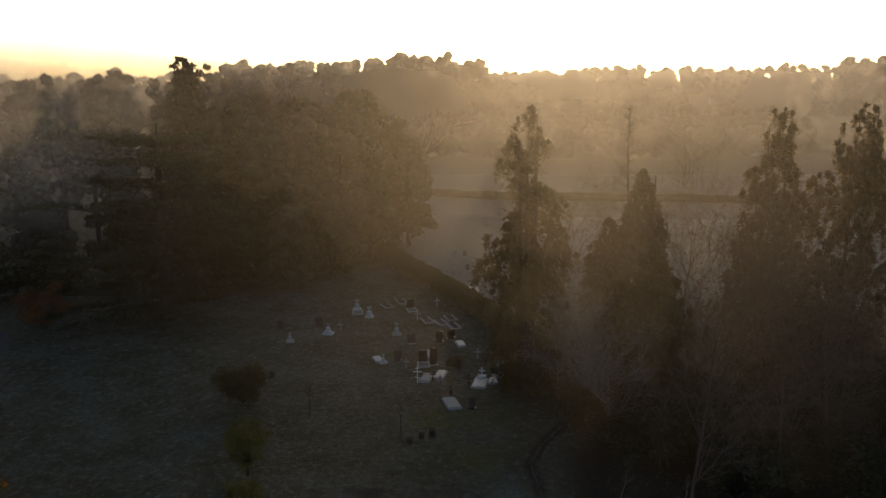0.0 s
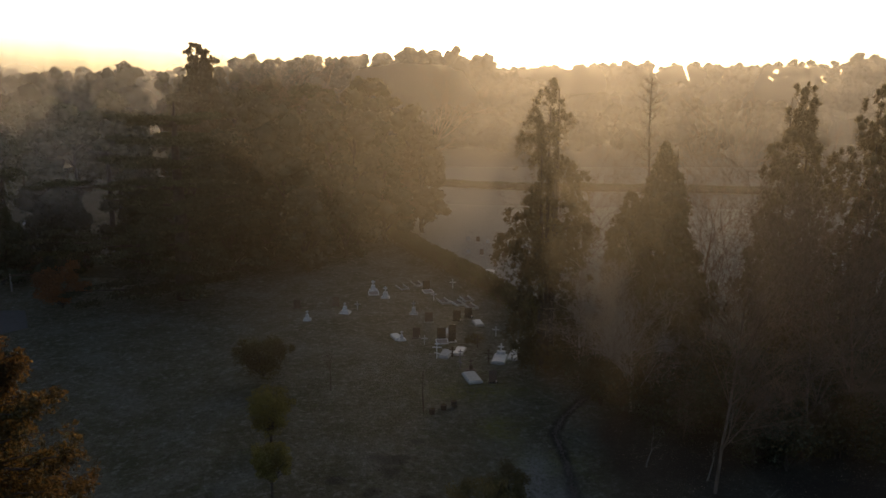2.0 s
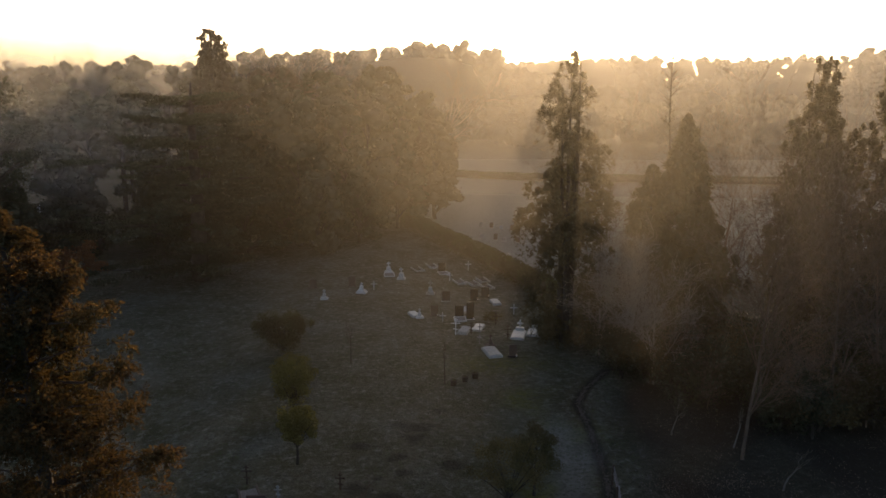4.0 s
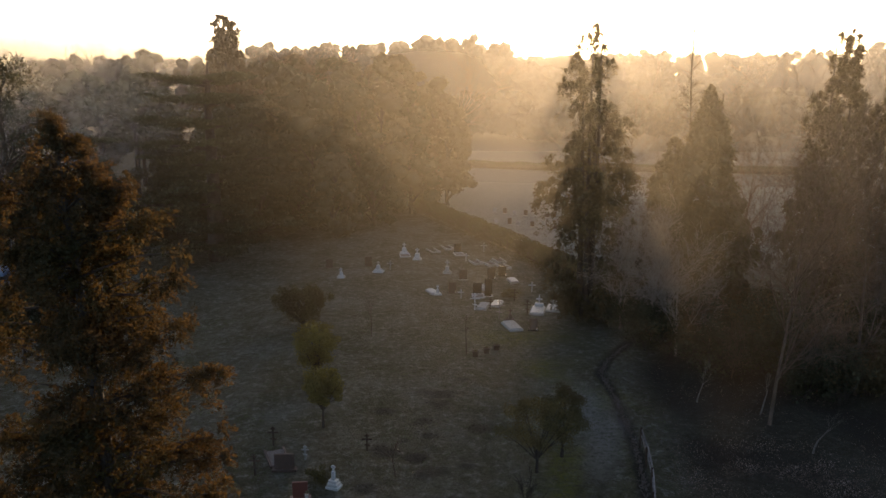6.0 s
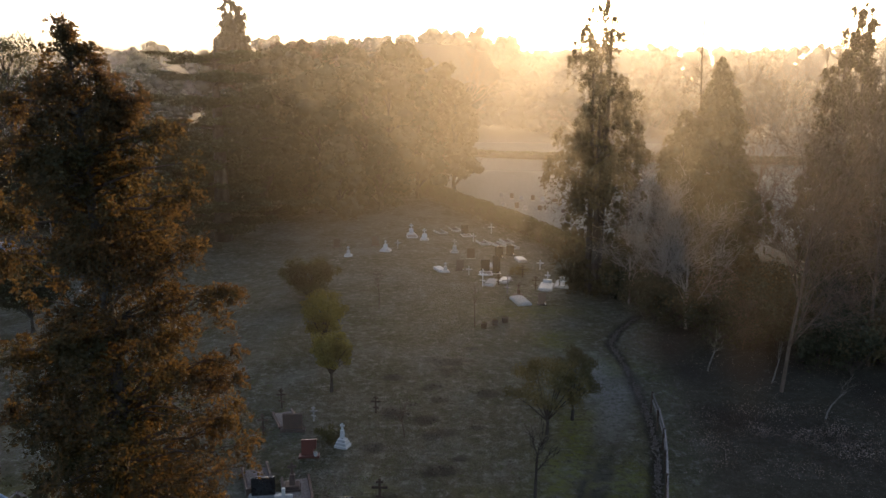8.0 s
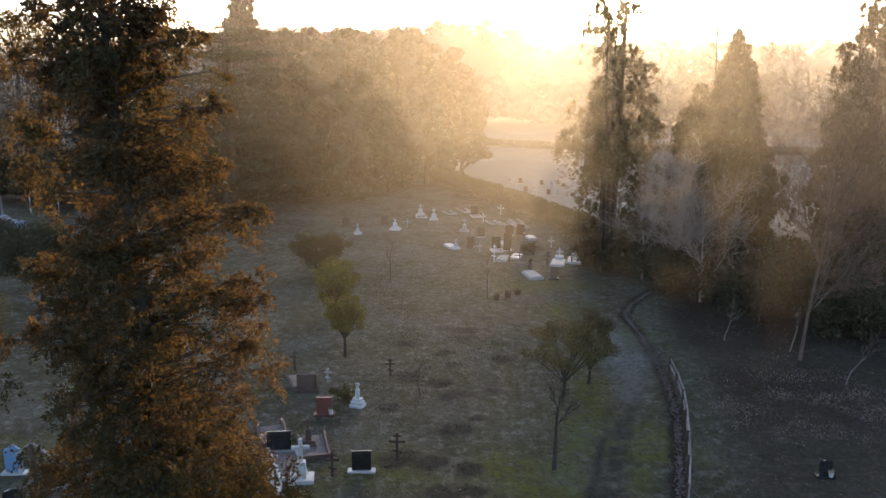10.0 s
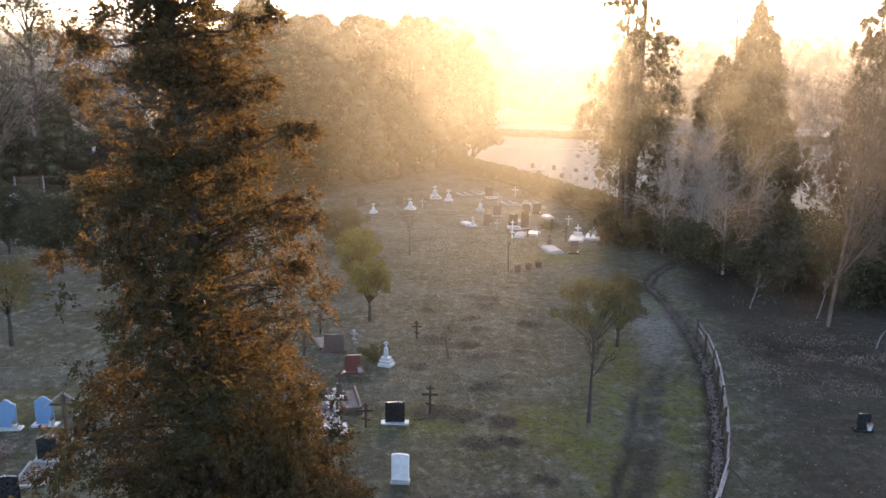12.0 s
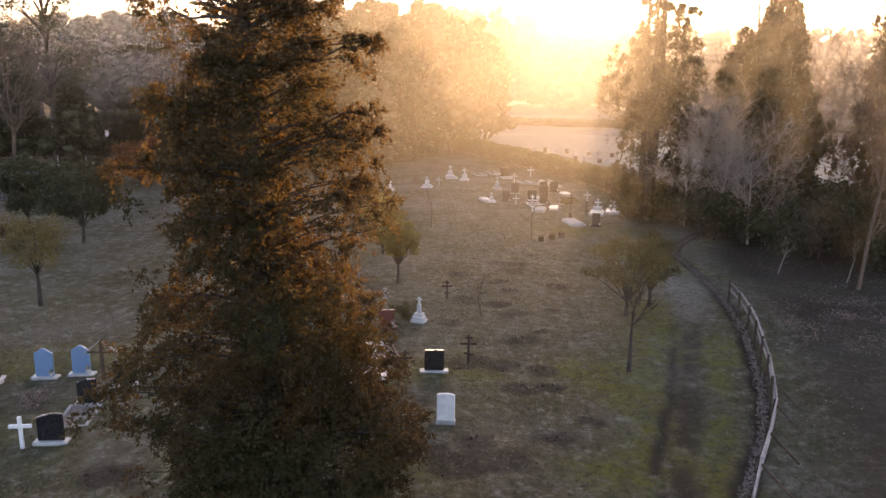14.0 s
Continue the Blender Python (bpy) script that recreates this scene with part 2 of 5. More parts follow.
def tubes(name, lines, mat, sides=6):
    """Tapered round limbs along lines, each a list of (point, radius), as one mesh."""
    verts, faces, base = [], [], 0
    ang = np.linspace(0, 2 * np.pi, sides, endpoint=False)
    for n in {len(q) for q in lines}:
        same = [q for q in lines if len(q) == n]
        p = np.array([[k[0] for k in q] for q in same], float)
        r = np.array([[k[1] for k in q] for q in same], float)
        d = np.gradient(p, axis=1)
        d /= np.linalg.norm(d, axis=2)[..., None] + 1e-9
        ref = np.where(np.abs(d[..., 2:3]) > 0.9, [1.0, 0, 0], [0, 0, 1.0])
        u = np.cross(d, ref)
        u /= np.linalg.norm(u, axis=2)[..., None] + 1e-9
        w = np.cross(d, u)
        ring = p[:, :, None] + r[..., None, None] * (np.cos(ang)[:, None] * u[:, :, None] + np.sin(ang)[:, None] * w[:, :, None])
        verts.append(ring.reshape(-1, 3))
        q, i, j = np.meshgrid(np.arange(len(same)), np.arange(n - 1), np.arange(sides), indexing="ij")
        a = base + (q * n + i) * sides + j
        b = base + (q * n + i) * sides + (j + 1) % sides
        faces.append(np.stack([a, b, b + sides, a + sides], -1).reshape(-1, 4))
        base += len(same) * n * sides
    return grid_mesh(name, np.concatenate(verts), np.concatenate(faces), mat, True)


def leaf_arrays(at, size, droop=0.0, slim=0.5, out=None):
    """A small bent leaf or spray at each point, turned at random, drooping as asked: vertices and faces."""
    at = np.asarray(at, np.float32)
    n = len(at)
    a = rng.normal(size=(n, 3))
    if out is not None:
        a = a * 0.8 + out
    a[:, 2] -= droop
    a /= np.linalg.norm(a, axis=1)[:, None] + 1e-9
    b = np.cross(a, rng.normal(size=(n, 3)))
    b /= np.linalg.norm(b, axis=1)[:, None] + 1e-9
    s = (np.asarray(size) * rng.uniform(0.6, 1.35, n))[:, None]
    c = np.cross(a, b) * s * 0.15
    verts = np.stack([at - a * s * 0.5, at + b * s * slim * 0.5 + c, at + a * s * 0.5, at - b * s * slim * 0.5 + c], 1).reshape(-1, 3)
    return verts, np.arange(4 * n).reshape(n, 4)


def leaves(name, at, size, mat, droop=0.0, slim=0.5, out=None):
    verts, faces = leaf_arrays(at, size, droop, slim, out)
    return grid_mesh(name, verts, faces, mat)


def with_cores(name, arrays, centres, radii, mat, flat=0.75):
    """The leaves, with a rough dense heart of twigs and leaf inside each lump."""
    rings, sides = 4, 6
    u, v = np.meshgrid(np.linspace(0, 2 * np.pi, sides + 1)[:-1], np.linspace(0.25, np.pi - 0.25, rings))
    ball = np.stack([np.sin(v) * np.cos(u), np.sin(v) * np.sin(u), flat * np.cos(v)], -1).reshape(-1, 3)
    i, j = np.meshgrid(np.arange(rings - 1), np.arange(sides), indexing="ij")
    quads = np.stack([i * sides + j, i * sides + (j + 1) % sides, (i + 1) * sides + (j + 1) % sides, (i + 1) * sides + j], -1).reshape(-1, 4)
    centres, radii = np.asarray(centres, float), np.asarray(radii, float)
    n = len(centres)
    cv = centres[:, None] + ball * radii[:, None, None] * rng.uniform(0.62, 1.2, (n, len(ball), 1))
    cf = quads[None] + (np.arange(n) * len(ball))[:, None, None]
    verts, faces = arrays
    return grid_mesh(name, np.concatenate([verts, cv.reshape(-1, 3)]), np.concatenate([faces, cf.reshape(-1, 4) + len(verts)]), mat)


def clumps(centres, radii, each, flat=1.0, shell=0.55):
    """Points for leaves: a loose ball of them round each centre, thicker outside than within."""
    centres, radii = np.asarray(centres, float), np.asarray(radii, float)
    d = rng.normal(size=(len(centres), each, 3))
    d /= np.linalg.norm(d, axis=2)[..., None]
    r = shell + (1 - shell) * rng.random((len(centres), each, 1)) ** 0.7
    r *= rng.random((len(centres), each, 1)) ** 0.25
    p = d * r * radii[:, None, None]
    p[..., 2] *= flat
    return (centres[:, None] + p).reshape(-1, 3)


def sprays(centres, radii, subs, each, reach, flat=0.85):
    """Leaf points and the ways they point: each lump bears small tufts that stick outwards, so that it reads as tufted, not as a cloud."""
    centres, radii = np.asarray(centres, float), np.asarray(radii, float)
    n = len(centres)
    d = rng.normal(size=(n, subs, 3))
    d += 0.6 * (centres / (np.linalg.norm(centres[:, :2], axis=1)[:, None] + 0.2) * np.array([1, 1, 0]))[:, None]
    d[..., 2] += 0.15
    d /= np.linalg.norm(d, axis=2)[..., None]
    tip = centres[:, None] + d * (radii[:, None] * rng.uniform(0.35, 1.0, (n, subs)))[..., None] * np.array([1, 1, flat])
    t = rng.random((n, subs, each, 1))
    p = tip[:, :, None] + d[:, :, None] * reach * (t - 0.6) + rng.normal(0, reach * 0.2, (n, subs, each, 3)) * (1.1 - 0.7 * t)
    p[..., 2] -= reach * 0.5 * t[..., 0] ** 2
    w = np.broadcast_to(d[:, :, None] * 1.6, p.shape)
    return p.reshape(-1, 3), w.reshape(-1, 3)


def gz(x, y):
    """The ground's height: level, falling a little towards the old graves beside the big conifer."""
    t = np.clip((-12.0 - np.asarray(x, float)) / 9.0, 0, 1)
    return -0.62 * t * t * (3 - 2 * t)


def on(x, y, rz=0.0, dz=0.0, rx=0.0, ry=0.0):
    return pose(x, y, float(gz(x, y)) + dz, rx, ry, rz)


# ---- ground ----
TRACK = np.array([(-2.0, 8), (-0.8, 17.1), (-0.1, 18.9), (0.8, 22.0), (1.9, 25.9), (3.0, 29.7), (4.3, 34.6), (3.4, 34), (3.7, 39), (3.0, 45), (0.5, 50)], float)
FENCE = np.array([(-1.6, 10.5), (0.6, 15.4), (2.4, 19), (3.4, 21.9), (4.2, 25), (4.9, 28), (5.3, 31), (5.5, 34), (5.6, 38), (5.4, 41.2), (6.2, 43.4), (8.1, 46.4)], float)


def away(line, x, y):
    """How far the points x, y are from a line in the plan, and on which side."""
    best, side = np.full(x.shape, 1e9), np.zeros(x.shape)
    for a, b in zip(line[:-1], line[1:]):
        d = b - a
        t = np.clip(((x - a[0]) * d[0] + (y - a[1]) * d[1]) / (d @ d), 0, 1)
        dx, dy = x - a[0] - t * d[0], y - a[1] - t * d[1]
        q = np.hypot(dx, dy)
        s = np.sign(dx * d[1] - dy * d[0])
        side = np.where(q < best, s, side)
        best = np.minimum(best, q)
    return best, side


def wave(x, y, scale, seed):
    """Soft uneven waves between -1 and 1."""
    r = np.random.default_rng(seed)
    total = np.zeros_like(x)
    for k in range(7):
        f, a, ph = scale * r.uniform(0.5, 2.0), r.uniform(0, 2 * np.pi), r.uniform(0, 6.3)
        total += np.sin(f * (x * np.cos(a) + y * np.sin(a)) + ph + 1.5 * np.sin(f * 0.7 * (y * np.cos(a) - x * np.sin(a)) + ph))
    return total / 4.0


def smooth01(v, lo, hi):
    t = np.clip((v - lo) / (hi - lo), 0, 1)
    return t * t * (3 - 2 * t)


MOUNDS = [(-4.6 + 1.6 * math.sin(i * 2.4) + 0.9 * math.sin(i * 5.3), 26.0 + 0.7 * i + 0.8 * math.sin(i * 3.7), 0.22 + 0.4 * ((i * 37) % 10) / 10) for i in range(20)]
MOUNDS += [(-6.2, 23.8, 0.75), (-5.1, 23.6, 0.55), (-3.8, 23.3, 0.5), (-4.6, 21.6, 0.5), (-3.6, 21.9, 0.4), (-6.4, 16.6, 0.8), (-5.2, 17.0, 0.6), (-6.0, 17.9, 0.5), (-7.3, 17.2, 0.6), (-3.8, 18.4, 0.4), (-15.4, 15.9, 0.7), (-2.6, 19.4, 0.4)]


def soil_shade_mask(x, y):
    d, hand = away(TRACK, x, y)
    sd = d * hand
    rut = np.maximum(np.exp(-((sd + 0.5 + 0.1 * wave(x, y, 2.0, 31)) / 0.2) ** 2) * smooth01(wave(x, y, 1.6, 35), -1.0, -0.2), 0.8 * np.exp(-((sd - 0.1 + 0.12 * wave(x, y, 3.0, 34)) / 0.42) ** 4) * smooth01(wave(x, y, 4.5, 32) + 0.6 * wave(x, y, 1.3, 36), -1.4, 0.0))
    rut *= smooth01(30.5 - y, 0, 4)
    v = rut
    for mx, my, mr in MOUNDS:
        q = np.hypot((x - mx) / 1.35, y - my) / mr + 0.35 * wave(x, y, 3.0, 8)
        v = np.maximum(v, 0.78 * smooth01(1.25 - q, 0, 0.6))
    fd, side = away(FENCE, x, y)
    v = np.maximum(v, 0.95 * np.exp(-((fd * side + 0.25 + 0.08 * wave(x, y, 3.0, 33)) / 0.34) ** 4))
    # littered soil right of the fence, darkened further to imitate the trees' shade
    wood = smooth01(fd * side, 0.5, 3.0) * smooth01(75 - y, 0, 10) * (0.8 + 0.2 * smooth01(y + 1.2 * wave(x, y, 0.6, 37), 26.0, 30.0))
    return np.maximum(v, wood * np.clip(0.85 + 0.25 * wave(x, y, 0.5, 5), 0, 1))


def make_ground():
    def axis(lo, hi, near0, near1, fine, grow):
        a = list(np.arange(near0, near1, fine))
        s = fine
        while a[-1] < hi:
            s *= grow
            a.append(a[-1] + s)
        s = fine
        while a[0] > lo:
            s *= grow
            a.insert(0, a[0] - s)
        return np.array(a)

    xs, ys = axis(-4000, 4000, -24, 14, 0.16, 1.13), axis(-4000, 4500, 10, 48, 0.16, 1.13)
    x, y = np.meshgrid(xs, ys)
    near = smooth01(140 - np.hypot(x, y - 30), 0, 60)
    soil, (fd, side) = soil_shade_mask(x, y), away(FENCE, x, y)
    z = gz(x, y) + near * (0.05 * wave(x, y, 0.5, 1) + 0.03 * wave(x, y, 2.2, 2) + 0.012 * wave(x, y, 5.5, 17)) - 0.06 * soil * smooth01(2 - fd * side, 0, 1)
    for mx, my, mr in MOUNDS:
        z += 0.10 * np.exp(-((x - mx) ** 2 / 1.6 + (y - my) ** 2) / mr ** 2) * (1 + 0.6 * wave(x, y, 5, 4))
    frost = smooth01(y, 62, 85) * smooth01(x - np.interp(y, (60, 97), (7.8, -8.5)), 0, 5) * smooth01(260 - y, 0, 60) * (0.8 + 0.2 * wave(x, y, 0.08, 6))
    frost += 0.12 * smooth01(wave(x, y, 0.7, 12), 0.1, 0.9)
    frost *= 1 - smooth01(fd * side, 0, 2) * smooth01(70 - y, 0, 10)
    td, ts = away(TRACK, x, y)
    frost += 0.45 * np.exp(-(td / 0.9) ** 2) * smooth01(y, 28, 31) * smooth01(42 - y, 0, 5)
    moss = smooth01(wave(x, y, 0.55, 9), 0.15, 0.9) * (0.5 * np.exp(-((td - 1.6) / 1.6) ** 2) + 0.65 * smooth01(30 - y, 0, 10)) * smooth01(50 - y, 0, 8) * (1 - smooth01(fd * side, 0, 1.5))
    moss += 0.75 * np.exp(-((td - 1.05) / 0.42) ** 2) * smooth01(36 - y, 0, 8) * smooth01(wave(x, y, 0.9, 19), -0.7, 0.6) + 0.6 * np.exp(-(((x + 0.8) / 1.3) ** 2 + ((y - 22.6) / 1.6) ** 2))
    moss += 0.3 * smooth01(24 - y, 0, 8) * smooth01(wave(x, y, 0.8, 44), -0.4, 0.7) * (1 - smooth01(fd * side, 0, 1))
    for mx, my, sx, sy, q in ((1.5, 29.5, 0.75, 2.6, 0.8), (-1.4, 22.8, 1.6, 1.5, 0.6), (-2.9, 23.6, 0.9, 1.2, 0.5), (0.2, 26.5, 0.8, 2.0, 0.4), (0.9, 47.5, 3.5, 1.6, 0.5)):
        moss += q * np.exp(-((x - mx) / sx) ** 2 - ((y - my) / sy) ** 2)
    n, k = x.shape
    i, j = np.meshgrid(np.arange(n - 1), np.arange(k - 1), indexing="ij")
    a = i * k + j
    me = grid_mesh("ground", np.stack([x, y, z], -1).reshape(-1, 3), np.stack([a, a + 1, a + k + 1, a + k], -1).reshape(-1, 4), TURF, True)
    for key, v in (("soil", soil), ("moss", np.clip(1.4 * moss, 0, 0.9)), ("frost", np.clip(frost, 0, 0.65))):
        me.attributes.new(key, "FLOAT", "POINT").data.foreach_set("value", v.astype(np.float32).ravel())
    tagged(new("ground", me), "frosty winter turf with moss, molehills and worn wheel ruts", "ground", kind="structure")


make_ground()

# ---- trees ----


def crown_radius(profile, z):
    zs, rs = zip(*profile)
    return np.interp(z, zs, rs)


def lumps(p, scale, seed):
    """Soft bumps over the points p, about -1 to 1."""
    r = np.random.default_rng(seed)
    v = np.zeros(len(p))
    for k in range(8):
        d = r.normal(size=3)
        d *= scale * r.uniform(0.6, 1.8) / np.linalg.norm(d)
        v += np.sin(p @ d + r.uniform(0, 6.3))
    return v / 3.2


def mass_conifer(m, label, height, profile, mat, count, each, leaf, clump, hang=0.1, gap=-9.0, rough=0.28, stems=1, trunk_r=0.35, seed=1, slim=0.42, base=0.03, name="conifer_tree", spurs=12, wander=0.0, category="conifer", tuft=10, reach=0.3, boughs=(), core=0.0, airy=0.0):
    """A full conifer: stems with limbs to lumps of foliage that fill an uneven column, with gaps where the lumps thin out."""
    global rng
    rng = np.random.default_rng(seed)
    top = thing(name, m, label, category)
    fs = np.linspace(base, 0.99, 200)
    wt = np.cumsum(crown_radius(profile, fs) ** 1.2 + 0.35)
    f = np.interp(rng.random(count), wt / wt[-1], fs)
    a = rng.uniform(0, 2 * np.pi, count)
    q = rng.random(count) ** 0.42
    rad = crown_radius(profile, f)
    unit = np.stack([np.cos(a) * rad, np.sin(a) * rad, f * height], 1)
    r = rad * q * (1 + rough * lumps(unit, 0.9, seed) + 0.6 * rough * lumps(unit, 2.6, seed + 1))
    c = np.stack([r * np.cos(a), r * np.sin(a), f * height - 0.12 * r], 1)
    keep = lumps(c, 1.1, seed + 2) > gap + airy * smooth01(f, 0.72, 0.88)
    c, r, f, a = c[keep], r[keep], f[keep], a[keep]
    far = np.argsort(np.where(f < 0.86, r / (crown_radius(profile, f) + 0.3), 0))[-spurs:]
    c[far, :2] *= rng.uniform(1.05, 1.22, (len(far), 1))
    size = clump * rng.uniform(0.6, 1.2, len(c)) * np.minimum(1, 0.55 + 2.0 * (1 - f))
    lines, extra = [], []
    for bz, ba, br in boughs:
        u = np.array([math.cos(radians(ba)), math.sin(radians(ba)), 0])
        line = [(u * br * t + np.array([0, 0, bz - 0.25 * (1 - t) + 0.12 * math.sin(9 * t)]), 0.05 * (1 - 0.8 * t)) for t in (0, 0.35, 0.6, 0.8, 1)]
        lines.append([(tuple(q), w) for q, w in line])
        extra += [line[2][0] + rng.normal(0, 0.2, 3) for _ in range(2)] + [line[3][0] + rng.normal(0, 0.2, 3) for _ in range(4)] + [line[4][0] + rng.normal(0, 0.24, 3) for _ in range(6)]
    if extra:
        c = np.concatenate([c, np.array(extra)])
        size = np.concatenate([size, rng.uniform(0.22, 0.4, len(extra))])
        r = np.concatenate([r, np.full(len(extra), 1.5)])
    for k in range(stems):
        ang, off = 2.2 * k + 0.4, (0 if stems == 1 else rng.uniform(0.3, 0.75))
        h = height * (0.97 if k == 0 else rng.uniform(0.8, 0.95))
        lines.append([((off * math.cos(ang) * (1 + 0.4 * z) + wander * math.sin(3 * z + k), off * math.sin(ang), z * h - 0.2), trunk_r * (1.35 if z == 0 else 1) * (1 - 0.92 * z) + 0.02) for z in np.linspace(0, 1, 9)])
    stem_xy = [line[4][0] for line in lines[len(boughs):]]
    for i in range(0, len(c), 4):
        s0 = stem_xy[i % stems]
        z0 = max(0.3, c[i, 2] - 0.35 * r[i])
        mid = c[i] * 0.55
        lines.append([((s0[0] * 0.6, s0[1] * 0.6, z0), 0.035), ((mid[0], mid[1], z0 * 0.4 + c[i, 2] * 0.6 + 0.1), 0.02), (tuple(c[i]), 0.008)])
    pts, way = sprays(c, size, each // tuft, tuft, reach)
    if hang:
        pts[:, 2] -= hang * np.repeat(rng.exponential(1.0, len(pts) // tuft) * rng.random(len(pts) // tuft), tuft)
    keep = pts[:, 2] > 0.25
    part("trunk", tubes("trunk", lines, BARK, 6), BARK, top)
    sprigs = leaf_arrays(pts[keep], leaf, 0.35, slim, way[keep])
    if core:
        high = c[:, 2] > 0.8
        part("crown", with_cores("crown", sprigs, c[high], size[high] * core, mat, 1.25), mat, top)
    else:
        part("crown", grid_mesh("crown", *sprigs, mat), mat, top)
    return top


def bare_tree(name, m, label, height, spread, mat, seed=1, depth=5, trunk_r=0.16, kids=4, group="", low=0.25, category="tree", bend=1.0, short=1.0):
    """A leafless tree: limbs that fork again and again into fine twigs."""
    r = np.random.default_rng(seed)
    top = thing(name, m, label, category, group)
    trunk, limbs = [], []

    def grow(p, d, length, rad, level):
        pts, q = [(p.copy(), rad)], p.copy()
        steps = 4 if level < 2 else (3 if level == 2 else 2)
        for k in range(steps):
            d = d + r.normal(0, 0.13 + 0.03 * level, 3) * (bend if level == 0 else 1) + np.array([0, 0, 0.06])
            d /= np.linalg.norm(d)
            q = q + d * length / steps
            pts.append((q.copy(), rad * (1 - 0.75 * (k + 1) / steps) + 0.004))
            if level < depth and (k + 1) / steps > (low if level == 0 else 0.2):
                for _ in range(kids if level == 0 else (2 if level < 2 else r.integers(1, 4))):
                    side = r.normal(size=3)
                    side -= d * (side @ d)
                    side /= np.linalg.norm(side)
                    nd = d * r.uniform(0.5, 0.95) + side * r.uniform(0.5, 0.9) * spread
                    nd /= np.linalg.norm(nd)
                    grow(q, nd, length * r.uniform(0.42, 0.66) * (short if level == 0 else 1), max(0.006, rad * (1 - 0.7 * (k + 1) / steps) * 0.6), level + 1)
        (trunk if level == 0 else limbs).append(pts)

    grow(np.array([0, 0, -0.1]), np.array([r.normal(0, 0.05), r.normal(0, 0.05), 1.0]), height * 0.72, trunk_r, 0)
    part("trunk", tubes("trunk", trunk, mat, 8), mat, top)
    part("crown", tubes("crown", limbs, mat, 3), mat, top)
    return top


def round_tree(name, m, label, height, width, mat, n, leaf, seed=1, stem=0.3, group="", balls=26, category="tree", lump=0.5):
    """A small broad-headed tree or shrub: stem, limbs, and a lumpy head of leaves."""
    global rng
    rng = np.random.default_rng(seed)
    top = thing(name, m, label, category, group)
    z0, rz = height * stem, height * (1 - stem) / 2
    d = rng.normal(size=(balls, 3))
    d /= np.linalg.norm(d, axis=1)[:, None]
    d *= rng.uniform(0.15, 1.0, (balls, 1)) ** 0.4
    c = d * np.array([width / 2 * 0.78, width / 2 * 0.78, rz * 0.8]) + np.array([0, 0, z0 + rz])
    c[:, :2] += rng.normal(0, 0.06 * width, (balls, 2))
    lines = [[((0, 0, -0.1), 0.045 * height ** 0.6), ((0.02, 0.01, z0 * 0.6), 0.032 * height ** 0.6), ((0, 0.03, z0 + rz * 0.5), 0.02 * height ** 0.6)]]
    for q in c[::3]:
        lines.append([((0, 0.02, z0 * 0.85), 0.03), (tuple(q * 0.5 + np.array([0, 0, z0 * 0.55])), 0.02), (tuple(q), 0.006)])
    part("trunk", tubes("trunk", lines, BARK, 6), BARK, top)
    pts = clumps(c, np.full(balls, width * 0.5 * lump) * rng.uniform(0.6, 1.1, balls), n // balls, 0.85)
    part("crown", leaves("crown", pts, leaf, mat, 0.2, 0.6), mat, top)
    return top


def cedar(m, label, height, spread, seed, n_tiers=13, each=420, leaf=0.3):
    """A broad cedar: flat plates of foliage in tiers on level limbs."""
    global rng
    rng = np.random.default_rng(seed)
    top = thing("cedar_tree", m, label, "cedar tree")
    lines = [[((0, 0, -0.2), 0.9), ((0.1, 0, height * 0.4), 0.6), ((0, 0.1, height * 0.75), 0.35), ((0.2, 0, height * 0.97), 0.06)]]
    centres, radii = [], []
    for i in range(n_tiers * 6):
        f = (i + rng.random()) / (n_tiers * 6)
        tier = (int(f * n_tiers) + 0.35 * rng.random()) / n_tiers
        z = height * (0.05 + 0.9 * tier)
        a = i * 2.399 + rng.normal(0, 0.5)
        r = spread * (1.0 - 0.42 * tier ** 2) * rng.uniform(0.4, 1.1) * (1 + 0.3 * math.cos(a - 3.1))
        pts = [((r * k / 4 * np.cos(a), r * k / 4 * np.sin(a), z + 0.1 * r * (k / 4) ** 0.7), 0.16 * (1 - 0.9 * k / 4)) for k in range(5)]
        lines.append(pts)
        for k in range(6):
            q = 0.25 + 0.75 * k / 5
            centres.append((r * q * np.cos(a) + rng.normal(0, 0.6), r * q * np.sin(a) + rng.normal(0, 0.6), z + 0.1 * r * q ** 0.7 + rng.normal(0.1, 0.15)))
            radii.append(rng.uniform(0.9, 2.0))
    pts = clumps(centres, radii, each // 6, 0.16, 0.2)
    part("trunk", tubes("trunk", lines, BARK, 7), BARK, top)
    part("crown", leaves("crown", pts, leaf, DARKGREEN, 0.0, 0.5), DARKGREEN, top)
    return top


